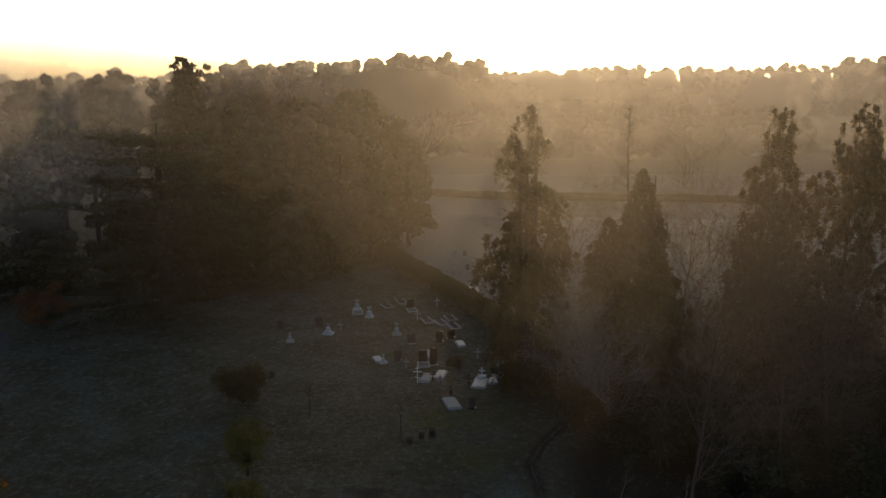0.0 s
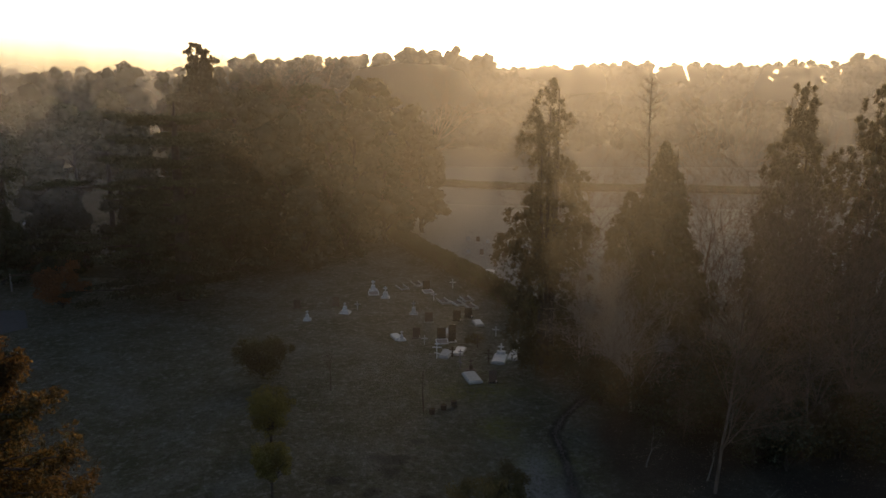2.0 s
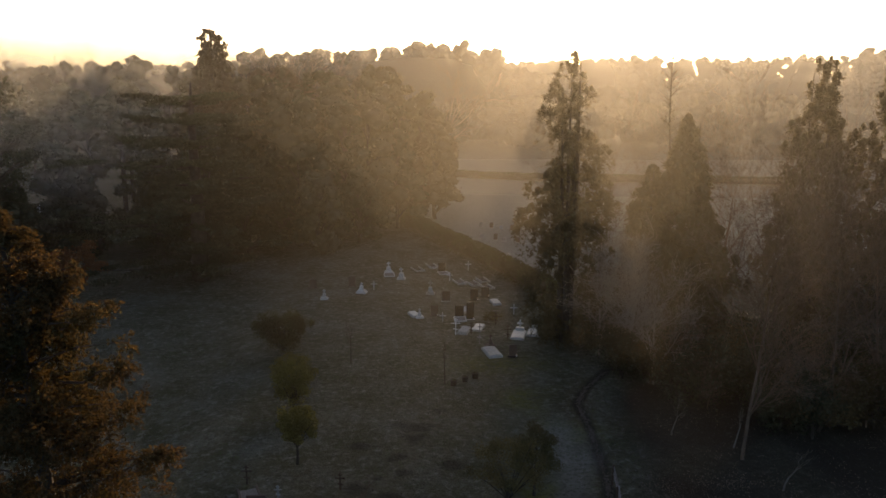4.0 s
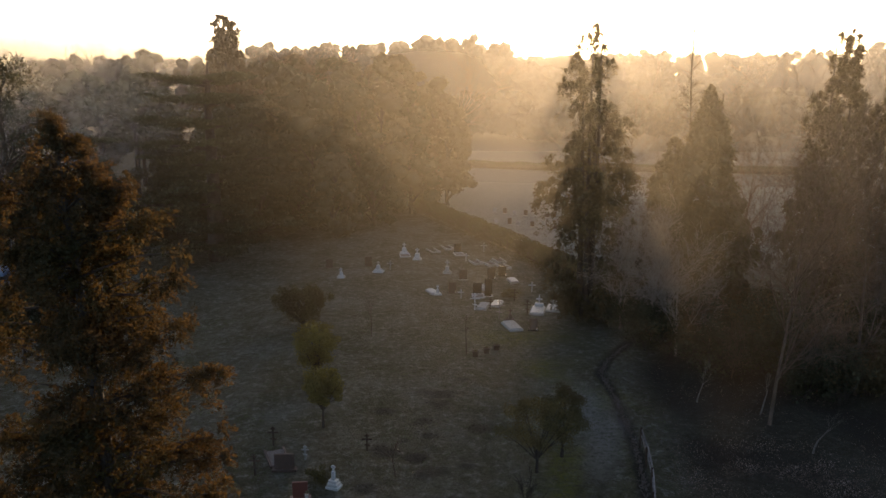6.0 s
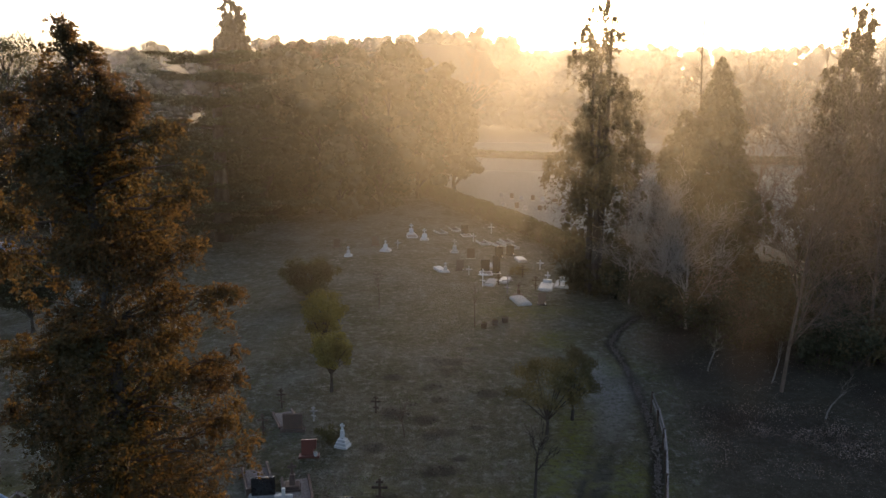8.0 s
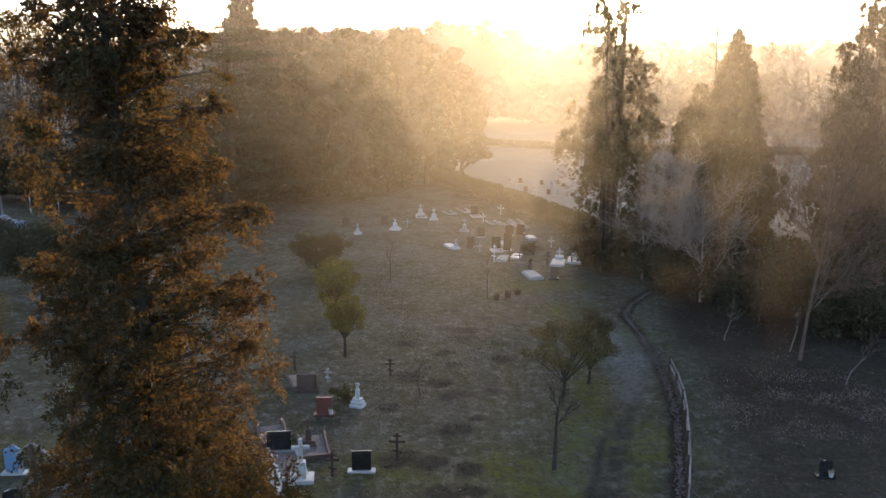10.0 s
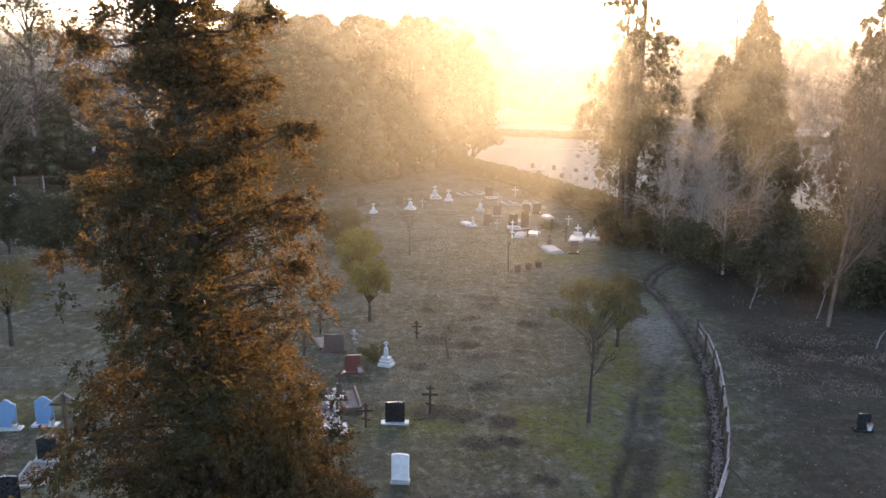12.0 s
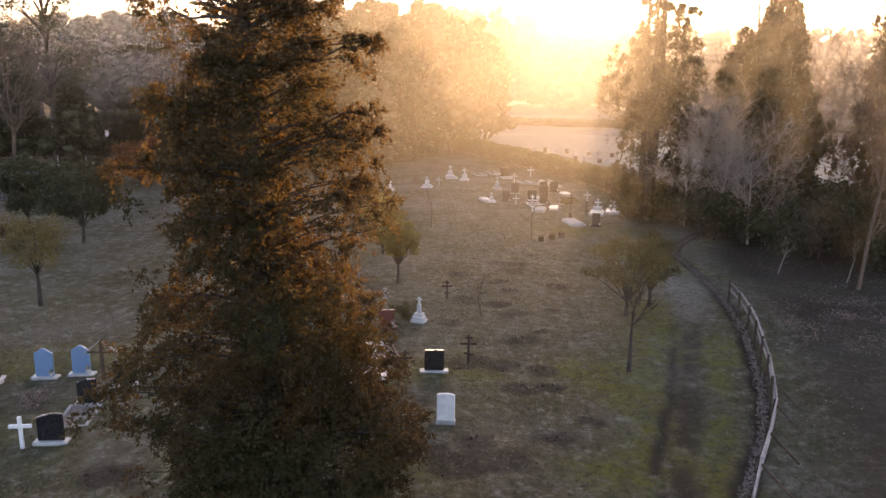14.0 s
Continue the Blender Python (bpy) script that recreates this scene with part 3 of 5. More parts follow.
def wood_tree(name, m, label, height, width, mat, n, leaf, seed, kind="broad", group="trees of the wood"):
    """A tall tree of the wood seen from some way off: bole, limbs, heaped crown."""
    global rng
    rng = np.random.default_rng(seed)
    top = thing(name, m, label, "tree", group)
    low = {"open": 0.36, "broad": 0.28, "pine": 0.66, "full": 0.05}[kind]
    balls = {"open": 40, "broad": 46, "pine": 26, "full": 60}[kind]
    h0 = height * low
    f = rng.random(balls)
    a = rng.uniform(0, 2 * np.pi, balls)
    prof = np.sin(np.pi * np.clip(0.12 + 0.82 * f, 0, 1)) ** 0.7 if kind != "full" else 1 - 0.75 * f
    rr = width / 2 * prof * rng.uniform(0.3, 1, balls) ** 0.6
    c = np.stack([rr * np.cos(a), rr * np.sin(a), h0 + (height - h0) * (0.06 + 0.88 * f)], 1)
    lines = [[((0, 0, -0.2), 0.02 * height), ((0.2, 0, h0), 0.015 * height), ((0, 0.2, height * 0.9), 0.04)]]
    for q in (c if kind == "open" else c[::2]):
        lines.append([((0.1, 0, max(h0 * 0.9, q[2] - 3)), 0.12), (tuple(q), 0.02)])
    part("trunk", tubes("trunk", lines, BARK, 6), BARK, top)
    size = width * 0.17 * rng.uniform(0.6, 1.2, balls)
    pts = clumps(c, size, n // balls, 0.75)
    if kind == "open":
        part("crown", leaves("crown", pts, leaf, mat, 0.1, 0.5), mat, top)
        return top
    part("crown", with_cores("crown", leaf_arrays(pts, leaf, 0.1, 0.6), c, size * 0.75, mat), mat, top)
    return top


# the big russet conifer close to the camera
mass_conifer(on(-10.35, 14.35, 20, 0, 0, -3.0), "tall russet-brown conifer with dense ragged foliage, standing on turf", 16.3,
             [(0, 2.8), (0.07, 3.4), (0.15, 3.7), (0.25, 2.95), (0.36, 1.9), (0.53, 1.6), (0.69, 1.25), (0.78, 1.05), (0.91, 0.75), (0.97, 0.35), (1, 0.1)], RUSSET, 1850, 132, 0.086, 0.46, 0.08, -0.78, 0.3, 1, 0.3, 3, 0.5, 0.03, "conifer_tree", 14, 0.0, "conifer", 12, 0.24,
             [(10.3, -8, 2.35), (9.0, -14, 2.3), (9.5, 168, 1.9), (8.2, 172, 2.4), (11.4, 20, 1.8), (12.6, -20, 1.9), (12.4, 160, 2.0), (13.6, 165, 1.7), (13.8, -25, 1.6), (14.6, 150, 1.3), (14.5, 10, 1.1), (11.2, 150, 2.0), (7.4, -10, 2.2), (10.0, 250, 1.9), (12.0, 265, 1.6), (13.2, 250, 1.4)], 0.0, 0.5)
# ragged cypress beside the graves
mass_conifer(on(5.8, 52.3, 0), "tall ragged cypress with drooping brown-green clumps and several bare stems", 20.6,
             [(0, 1.5), (0.1, 2.4), (0.3, 2.6), (0.5, 3.3), (0.62, 2.9), (0.72, 2.3), (0.85, 1.7), (0.94, 1.05), (1, 0.25)], CYPRESS, 700, 130, 0.235, 0.52, 1.1, -0.35, 0.5, 4, 0.26, 5, 0.22, 0.03, "cypress_tree", 22, 0.12, "conifer", 10, 0.3, (), 0.42)
# the dense dark one
mass_conifer(on(13.2, 50.0, 0), "dense dark conical cypress with a pointed top", 16.6,
             [(0, 2.9), (0.2, 3.0), (0.45, 2.7), (0.65, 1.9), (0.8, 1.3), (0.92, 0.7), (1, 0.12)], CYPRESS, 1000, 90, 0.26, 0.5, 0.4, -1.6, 0.16, 2, 0.2, 6, 0.26, 0.0, "cypress_tree", 16, 0.0, "conifer", 10, 0.3, (), 0.7)
mass_conifer(on(11.3, 50.8, 40), "lower dark cypress grown into its taller neighbour", 13.2,
             [(0, 2.2), (0.3, 2.4), (0.55, 2.0), (0.75, 1.3), (0.9, 0.7), (1, 0.1)], CYPRESS, 420, 90, 0.27, 0.48, 0.4, -1.6, 0.25, 1, 0.14, 7, 0.26, 0.0, "cypress_tree", 12, 0.0, "conifer", 10, 0.3, (), 0.65)
mass_conifer(on(24.2, 55.2, 0), "tall slender cypress with ragged drooping tiers", 20.4,
             [(0, 2.4), (0.3, 2.7), (0.5, 2.6), (0.62, 2.2), (0.75, 1.5), (0.9, 1.3), (0.97, 0.9), (1, 0.3)], CYPRESS, 700, 90, 0.265, 0.46, 0.8, -0.7, 0.42, 2, 0.16, 8, 0.22, 0.03, "cypress_tree", 12, 0.0, "conifer", 10, 0.3, (), 0.6)
mass_conifer(on(30.4, 55.5, 0), "tall ragged cypress with a leaning side bough", 20.8,
             [(0, 2.8), (0.3, 3.3), (0.55, 3.0), (0.75, 2.2), (0.9, 1.4), (1, 0.4)], CYPRESS, 700, 90, 0.265, 0.5, 0.8, -0.7, 0.42, 2, 0.18, 9, 0.22, 0.03, "cypress_tree", 12, 0.0, "conifer", 10, 0.3, (), 0.6)

# ---- woods ----
cedar(on(-26.5, 71.0, 0), "broad dark cedar with level tiers of foliage at the wood's edge", 19.4, 10.5, 4, 9, 900, 0.34)
mass_conifer(on(-35.0, 106, 0), "tall dark conifer rising over the wood", 26.2,
             [(0, 3.3), (0.5, 3.2), (0.8, 2.7), (0.92, 1.6), (1, 0.3)], FARLEAF, 520, 60, 0.36, 0.8, 0.7, -1.4, 0.3, 1, 0.4, 12, 0.5, 0.03, "conifer_tree", 6, 0.0, "conifer", 10, 0.5, (), 0.6)
r2 = random.Random(5)
for i, (x, y, h, w, kind, mat) in enumerate([
        (-20, 87, 17.0, 11, "full", DARKGREEN), (-12.5, 93, 16.5, 10, "full", FARLEAF), (-24, 96, 18.5, 11, "broad", FARLEAF), (-15, 103, 19.5, 12, "broad", FARLEAF),
        (-29, 104, 19.0, 10, "pine", FARLEAF), (-21, 112, 20.5, 12, "broad", DARKGREEN), (-10, 112, 18.5, 10, "broad", FARLEAF), (-39, 92, 16.0, 9, "full", DARKGREEN),
        (-45, 98, 17.0, 10, "pine", DARKGREEN), (-52, 104, 17.5, 10, "broad", FARLEAF), (-60, 112, 18.0, 11, "pine", FARLEAF), (-66, 104, 16.5, 9, "pine", DARKGREEN),
        (-41, 116, 19.0, 11, "broad", FARLEAF), (-30, 120, 20.0, 12, "pine", FARLEAF), (-14, 124, 20.5, 12, "broad", FARLEAF), (-72, 120, 18.5, 11, "broad", FARLEAF),
        (-54, 122, 19.0, 12, "broad", FARLEAF), (-34, 81.5, 11.0, 8, "full", DARKGREEN), (-25, 82.5, 10.0, 8, "full", DARKGREEN), (-17, 83, 9.0, 8, "full", FARLEAF), (-43, 82, 9.0, 8, "full", DARKGREEN),
        (-6.5, 106, 17.0, 9, "full", FARLEAF), (-13, 86, 11.0, 7, "full", DARKGREEN), (-28, 90, 15.0, 9, "full", DARKGREEN), (-36, 86, 13.0, 8, "full", DARKGREEN), (-48, 88, 12.0, 9, "full", DARKGREEN), (-20, 99, 17.0, 10, "full", FARLEAF), (-47, 76, 8.5, 7, "full", DARKGREEN), (-54, 78, 9.0, 7, "full", DARKGREEN), (-62, 90, 11.0, 9, "full", DARKGREEN), (-72, 96, 12.0, 10, "full", DARKGREEN), (-82, 100, 15.0, 11, "full", FARLEAF), (-4.5, 101, 15.5, 8, "full", FARLEAF), (-9, 95, 15.5, 8, "full", DARKGREEN), (-15, 91, 16.5, 9, "full", DARKGREEN), (-22.5, 90, 15.5, 9, "full", DARKGREEN), (-31, 87, 14.5, 9, "full", DARKGREEN), (-18, 96, 17.5, 10, "full", FARLEAF), (-26, 99, 18.0, 10, "full", FARLEAF)]):
    wood_tree("woodland_tree", on(x, y, i * 50), {"pine": "dark pine with a flat spreading crown on a bare trunk", "broad": "tall woodland tree with a heaped dark crown", "full": "dense dark evergreen at the wood's edge"}[kind],
              h, w, mat, 4800, 0.42, 30 + i, kind)
wood_tree("pine_tree", on(-48.8, 75.3, 10), "tall open pine with a straight dark trunk and thin crown", 19.6, 11.0, DARKGREEN, 5200, 0.3, 28, "open", "")
wood_tree("pine_tree", on(-55.5, 75.8, 70), "tall open pine leaning over the road hedge", 18.0, 10.5, DARKGREEN, 5000, 0.3, 29, "open", "")
for i, (x, y, h) in enumerate([(-32, 110, 22.5), (-27, 113, 21.5), (-6, 128, 20.0), (-48, 66, 13.0), (-57, 88, 15.0), (-64, 84, 15.5), (-70, 140, 19), (-85, 150, 20), (-78, 170, 23), (-66, 164, 22), (-95, 176, 24), (-54, 172, 22), (-110, 182, 24), (-124, 170, 23)]):
    bare_tree("bare_tree", on(x, y, i * 77), "tall leafless tree with fine brown twigs", h, 0.8, TWIG_RED if i < 3 else TWIG, 60 + i, 3, 0.22, 5, "bare trees of the wood")


def far_wood(name, label, x0, x1, y0, y1, h0, h1, count, seed, leaf=0.7, each=165):
    """A far belt of woodland: heaped crowns of many leaf clumps, uneven along the top."""
    global rng
    rng = np.random.default_rng(seed)
    x, y = rng.uniform(x0, x1, count), rng.uniform(y0, y1, count)
    h = rng.uniform(h0, h1, count) * (1 + 0.10 * wave(x, y, 0.03, seed))
    w = rng.uniform(7, 13, count)
    centres, radii = [], []
    for k in range(count):
        pine = rng.random() < 0.2
        for q in range(15):
            f = 0.3 + 0.62 * (q + rng.random()) / 15
            dome = math.sqrt(max(0.0, 1 - ((f - 0.5) / 0.5) ** 2)) if not pine else (0.8 if f > 0.65 else 0.35)
            a, rr = rng.uniform(0, 6.28), w[k] * 0.42 * dome * rng.uniform(0.45, 1.0)
            centres.append((x[k] + rr * math.cos(a), y[k] + rr * math.sin(a), h[k] * f - 0.4))
            radii.append(w[k] * rng.uniform(0.17, 0.28) * (1.12 - 0.3 * f))
    pts = clumps(centres, np.array(radii) * 1.15, each // 15, 0.75, 0.55)
    tagged(new(name, with_cores(name, leaf_arrays(pts, leaf, 0.0, 0.7), centres, np.array(radii) * 1.0, FARLEAF)), label, "woodland", kind="stuff")


far_wood("far_woodland", "far belt of mixed woodland fading into the mist", -70, 14, 255, 300, 27, 31.5, 130, 21)
far_wood("far_woodland", "lower stretch of the far woods under the sun", 10, 50, 262, 300, 20.5, 24.5, 80, 27)
far_wood("far_woodland", "far wooded rise along the horizon in the haze", 48, 330, 270, 330, 26.5, 30.5, 210, 22)
far_wood("far_woodland", "distant bare and evergreen woodland on the skyline", -330, -65, 200, 300, 21, 27.5, 160, 23)
far_wood("far_woodland", "low woodland beyond the frosty field", -30, 110, 200, 240, 9, 15, 80, 24)
far_wood("far_woodland", "woodland beyond the road", -190, -80, 90, 200, 13, 19, 90, 26, 1.0)

# ---- thicket beside the track ----
for i, (x, y, h, mat) in enumerate([(12.4, 34.8, 13.6, TWIG), (18.5, 38.5, 12.5, TWIG), (22.5, 41.0, 12.0, TWIG_RED), (19.8, 50.0, 11.0, TWIG), (9.4, 47.0, 7.6, TWIG_PALE), (8.0, 49.6, 6.5, TWIG_PALE), (10.4, 44.4, 6.6, TWIG_PALE), (9.6, 58.5, 13.0, TWIG), (18.3, 57.0, 13.5, TWIG_RED)]):
    bare_tree("bare_tree", on(x, y, i * 61), "leafless tree with fine brown twigs in the thicket", h, 0.75, mat, 80 + i, 4, 0.10, 3, "bare trees of the thicket", 0.2, "tree", 0.2)
r3 = np.random.default_rng(99)
pole = thing("dead_tree", on(13.5, 55.0, 0), "thin dead tree standing above the thicket", "tree")
part("trunk", tubes("trunk", [[((0.25 * math.sin(z * 0.25), 0.1 * math.sin(z * 0.4), z - 0.2), 0.15 * (1 - 0.72 * z / 20.6)) for z in np.linspace(0, 20.6, 14)]], TWIG, 7), TWIG, pole)
twigs = []
for k in range(90):
    z = 9 + 11.2 * r3.random() ** 0.8
    a, ln = r3.uniform(0, 6.28), r3.uniform(0.45, 1.7) * (1.15 - 0.5 * (z - 9) / 12)
    p0 = np.array([0.25 * math.sin(z * 0.25), 0.1 * math.sin(z * 0.4), z - 0.2])
    p1 = p0 + np.array([math.cos(a), math.sin(a), 0.5]) * ln * 0.6
    p2 = p1 + np.array([math.cos(a + 0.3), math.sin(a + 0.3), r3.uniform(0.2, 1.2)]) * ln * 0.5
    twigs.append([(tuple(p0), 0.034), (tuple(p1), 0.022), (tuple(p2), 0.01)])
    for _ in range(2):
        twigs.append([(tuple(p1), 0.016), (tuple(p1 + r3.normal(0, 0.22, 3) * ln + np.array([0, 0, 0.2 * ln])), 0.005)])
part("crown", tubes("crown", twigs, TWIG, 3), TWIG, pole)
for i in range(64):
    x = 8.0 + 24 * r2.random()
    y = max(37.0, 46 - 1.1 * (x - 7)) + 13 * r2.random() ** 1.4
    round_tree("thicket_bush", on(x, y, i * 40), "dark evergreen shrub in a tangled thicket", 2.4 + 2.4 * r2.random(), 3.2 + 2.0 * r2.random(), DARKGREEN if i % 3 else CYPRESS, 1400, 0.19, 120 + i, 0.03, "shrubs of the thicket", 30, "shrub", 0.36)
for i in range(9):
    x, y = 8.0 + 16 * r2.random(), 36 + 10 * r2.random()
    bare_tree("bare_shrub", on(x, y, i * 33), "leafless brown shrub in the thicket", 2.6 + 2.0 * r2.random(), 1.0, TWIG_RED if i % 2 else TWIG, 160 + i, 3, 0.04, 4, "bare shrubs", 0.1, "shrub")
for x, y, h, tilt in [(13.2, 31.8, 2.1, 3), (12.4, 36.0, 2.0, -2), (9.6, 37.4, 1.9, 2)]:
    bare_tree("birch_tree", on(x, y, x * 40, 0, tilt * 0.4, tilt), "slim leaning birch with pale bark", h, 0.5, BARK_PALE, int(x * 10), 2, 0.05, 1, "birches", 0.7)

# ---- small trees on the lawn ----
round_tree("ornamental_tree", on(-9.75, 33.8, 0), "small round-headed tree with olive-gold leaves on the lawn", 3.3, 2.35, OLIVE, 15000, 0.075, 201, 0.32, "", 70, "tree", 0.3)
round_tree("ornamental_tree", on(-11.2, 40.0, 0), "round-headed olive evergreen behind its smaller twin", 3.7, 3.0, OLIVE, 15000, 0.085, 202, 0.1, "", 80, "tree", 0.3)
round_tree("ornamental_tree", on(-14.0, 50.0, 0), "low rounded dark olive shrub on the lawn", 3.1, 4.0, HEDGELEAF, 13000, 0.11, 203, 0.02, "", 70, "shrub", 0.3)
round_tree("ornamental_tree", on(0.3, 29.7, 0), "small spreading tree with thin yellow-brown leaves", 3.6, 3.7, GOLD, 10000, 0.07, 204, 0.2, "", 40, "tree", 0.28)
round_tree("ornamental_tree", on(1.6, 31.2, 0), "small dark-leaved tree behind its yellowing neighbour", 3.5, 2.9, HEDGELEAF, 8000, 0.08, 214, 0.2, "", 40, "tree", 0.3)
bare_tree("young_tree", on(-0.8, 23.35, 0), "slim dark bare young tree with a mossy base", 3.2, 0.4, BARK, 205, 3, 0.085, 2, "", 0.7, "tree", 0.15, 0.6)
round_tree("ornamental_tree", on(-25.7, 31.0, 0), "small tree with thin yellowing leaves", 4.3, 3.6, GOLD, 4800, 0.1, 206, 0.38, "", 26, "tree", 0.36)
round_tree("ornamental_tree", on(-30.0, 43.5, 0), "round-headed dark evergreen tree on a short trunk", 5.4, 5.0, DARKGREEN, 15000, 0.15, 207, 0.2, "round evergreens", 60, "tree", 0.34)
round_tree("ornamental_tree", on(-36.0, 48.0, 0), "round-headed dark evergreen tree on a short trunk", 5.0, 4.4, DARKGREEN, 14000, 0.15, 208, 0.12, "round evergreens", 60, "tree", 0.34)
round_tree("red_shrub", on(-37.0, 68.0, 0), "russet-leaved shrub at the edge of the lawn", 4.6, 5.2, REDLEAF, 6000, 0.2, 209, 0.04, "", 30, "shrub", 0.36)
bare_tree("young_tree", on(-2.6, 44.2, 0), "thin bare sapling tied beside the graves", 2.9, 0.25, TWIG, 210, 2, 0.04, 1, "", 0.7, "tree", 0.1, 0.35)
bare_tree("young_tree", on(-5.8, 29.1, 0), "thin bare sapling on the lawn", 1.5, 0.6, TWIG, 211, 2, 0.025, 2, "", 0.5, "tree", 0.3)
bare_tree("young_tree", on(-8.9, 47.5, 0), "thin bare sapling on the lawn", 2.6, 0.5, TWIG, 212, 2, 0.03, 2, "", 0.5, "tree", 0.3)
for k, x in enumerate((-2.05, -1.35, -0.7)):
    tub = thing("planter", on(x, 44.6 + (x + 1.3) * 0.9, 8 * k - 6) @ Matrix.Scale(0.75, 4), "small dark wooden planter in a row of three", "planter", "planters in a row")
    part("tub", slab_of([(-0.2, 0), (0.2, 0), (0.24, 0.4), (-0.24, 0.4)], 0.42, 0.02), DARK_WOOD, tub)
    part("rim", box(0.52, 0.46, 0.05, 0, 0, 0.385, 0.012), DARK_WOOD, tub)
    rng = np.random.default_rng(300 + k)
    part("plant", leaves("plant", clumps([(0, 0, 0.46)], [0.2], 160, 0.5), 0.07, HEDGELEAF), HEDGELEAF, tub)

# ---- hedge ----


def hedge(label, line, width, height, n, leaf, seed):
    global rng
    rng = np.random.default_rng(seed)
    line = np.array(line, float)
    t = rng.random(n)
    seg = np.linalg.norm(np.diff(line, axis=0), axis=1)
    s = np.concatenate([[0], np.cumsum(seg)]) / seg.sum()
    x, y = np.interp(t, s, line[:, 0]), np.interp(t, s, line[:, 1])
    d = line[-1] - line[0]
    d /= np.linalg.norm(d)
    a = rng.uniform(0, np.pi, n)
    rr = rng.uniform(0.8, 1.05, n) * (1 + 0.08 * wave(x, y, 1.2, seed))
    off = np.sign(np.cos(a)) * np.abs(np.cos(a)) ** 0.5 * width / 2 * rr
    z = np.sin(a) ** 0.5 * height * rr
    top = thing("hedge", pose(0, 0, 0), label, "hedge")
    part("foliage", leaves("foliage", np.stack([x - d[1] * off, y + d[0] * off, z], 1), leaf, HEDGELEAF, 0, 0.6), HEDGELEAF, top)
    core = [[((line[k][0], line[k][1], height * 0.4), height * 0.33) for k in range(len(line))]]
    part("core", tubes("core", core, TWIG, 8), TWIG, top)


hedge("long clipped dark hedge running away beside the graves", [(8.9, 49.6), (7.4, 58.5), (3.5, 70.0), (-2.0, 82.0), (-8.5, 97.0)], 1.9, 1.9, 34000, 0.16, 41)
hedge("low hedge across the far frosty field", [(-14, 150), (10, 141), (45, 138), (80, 132)], 1.6, 1.5, 14000, 0.3, 42)
hedge("low dark hedge at the edge of the lawn", [(-40, 44.5), (-35.6, 42.0), (-33.6, 41.2)], 1.2, 0.9, 4500, 0.12, 43)
hedge("dense dark hedge along the road", [(-75, 82), (-58, 80), (-47, 79), (-40, 80)], 2.4, 2.2, 14000, 0.25, 44)

# ---- sheets of mist over the lawn, the far field and before the woods; the lawn ones imitate sun glare too ----


def mist(label, y, x0, x1, low, height, dense, bend, forward, white, ior=1.33):
    n = 40
    xs = np.linspace(x0, x1, n + 1)
    ys = y + bend * ((xs - xs.mean()) / (x1 - x0) * 2) ** 2
    verts = np.concatenate([np.stack([xs, ys, np.full(n + 1, -1.0)], 1), np.stack([xs, ys, np.full(n + 1, height)], 1)])
    a = np.arange(n)
    me = grid_mesh("mist", verts, np.stack([a, a + 1, a + n + 2, a + n + 1], 1), mist_material("mist", dense, low, height, forward, white, ior))
    fade = smooth01(np.minimum(np.arange(n + 1), n - np.arange(n + 1)) / n, 0, 0.22)
    me.attributes.new("thick", "FLOAT", "POINT").data.foreach_set("value", np.tile(fade, 2).astype(np.float32))
    ob = new("mist", me)
    ob.visible_shadow = False
    tagged(ob, label, "mist", kind="stuff")


# added sheets that imitate the sun's veiling glare as well as faint haze
for y, dense in ((17.5, 0.0026), (27.0, 0.0031), (38.0, 0.0034), (61.0, 0.0058)):
    mist("clear sheet standing in for faint haze and sun glare over the lawn", y, -60 - 1.5 * y, 60 + 1.5 * y, 14, 42, dense, 0, 0.9, 0.35, 1.38)
mist("thin grey mist drifting among the trees by the road", 79.0, -130, -20, 8, 28, 0.24, 0, 0.05, 0.5)
mist("thin morning mist lying over the frosty field", 120.0, -32, 190, 8, 34, 0.30, 10, 0.006, 0.14)
mist("sunlit mist over the far field", 180.0, -260, 280, 10, 36, 0.45, 10, 0.005, 0.15)
mist("dense haze in front of the far woods", 246.0, -420, 460, 22, 38, 0.6, 0, 0.005, 0.22)

# ---- graves ----


def arch_outline(w, h, kind):
    """Outlines of headstones: flat, curved, ogee with shoulders, or a sloping pair."""
    if kind == "flat":
        return [(-w / 2, 0), (w / 2, 0), (w / 2, h), (-w / 2, h)]
    if kind == "curved":
        return [(-w / 2, 0), (w / 2, 0)] + [(w / 2 * math.cos(a), h * 0.93 + 0.07 * h * math.sin(a)) for a in np.linspace(0, math.pi, 9)]
    if kind == "ogee":
        pts = [(-w / 2, 0), (w / 2, 0), (w / 2, h * 0.82)]
        pts += [(w * 0.5 * f, h * (0.84 + 0.16 * (0.5 + 0.5 * math.cos(f * math.pi)))) for f in (0.92, 0.7, 0.5, 0.3, 0.12, 0, -0.12, -0.3, -0.5, -0.7, -0.92)]
        return pts + [(-w / 2, h * 0.82)]
    return [(-w / 2, 0), (w / 2, 0), (w / 2, h * 0.97), (w * 0.05, h), (-w / 2, h * 0.86)]


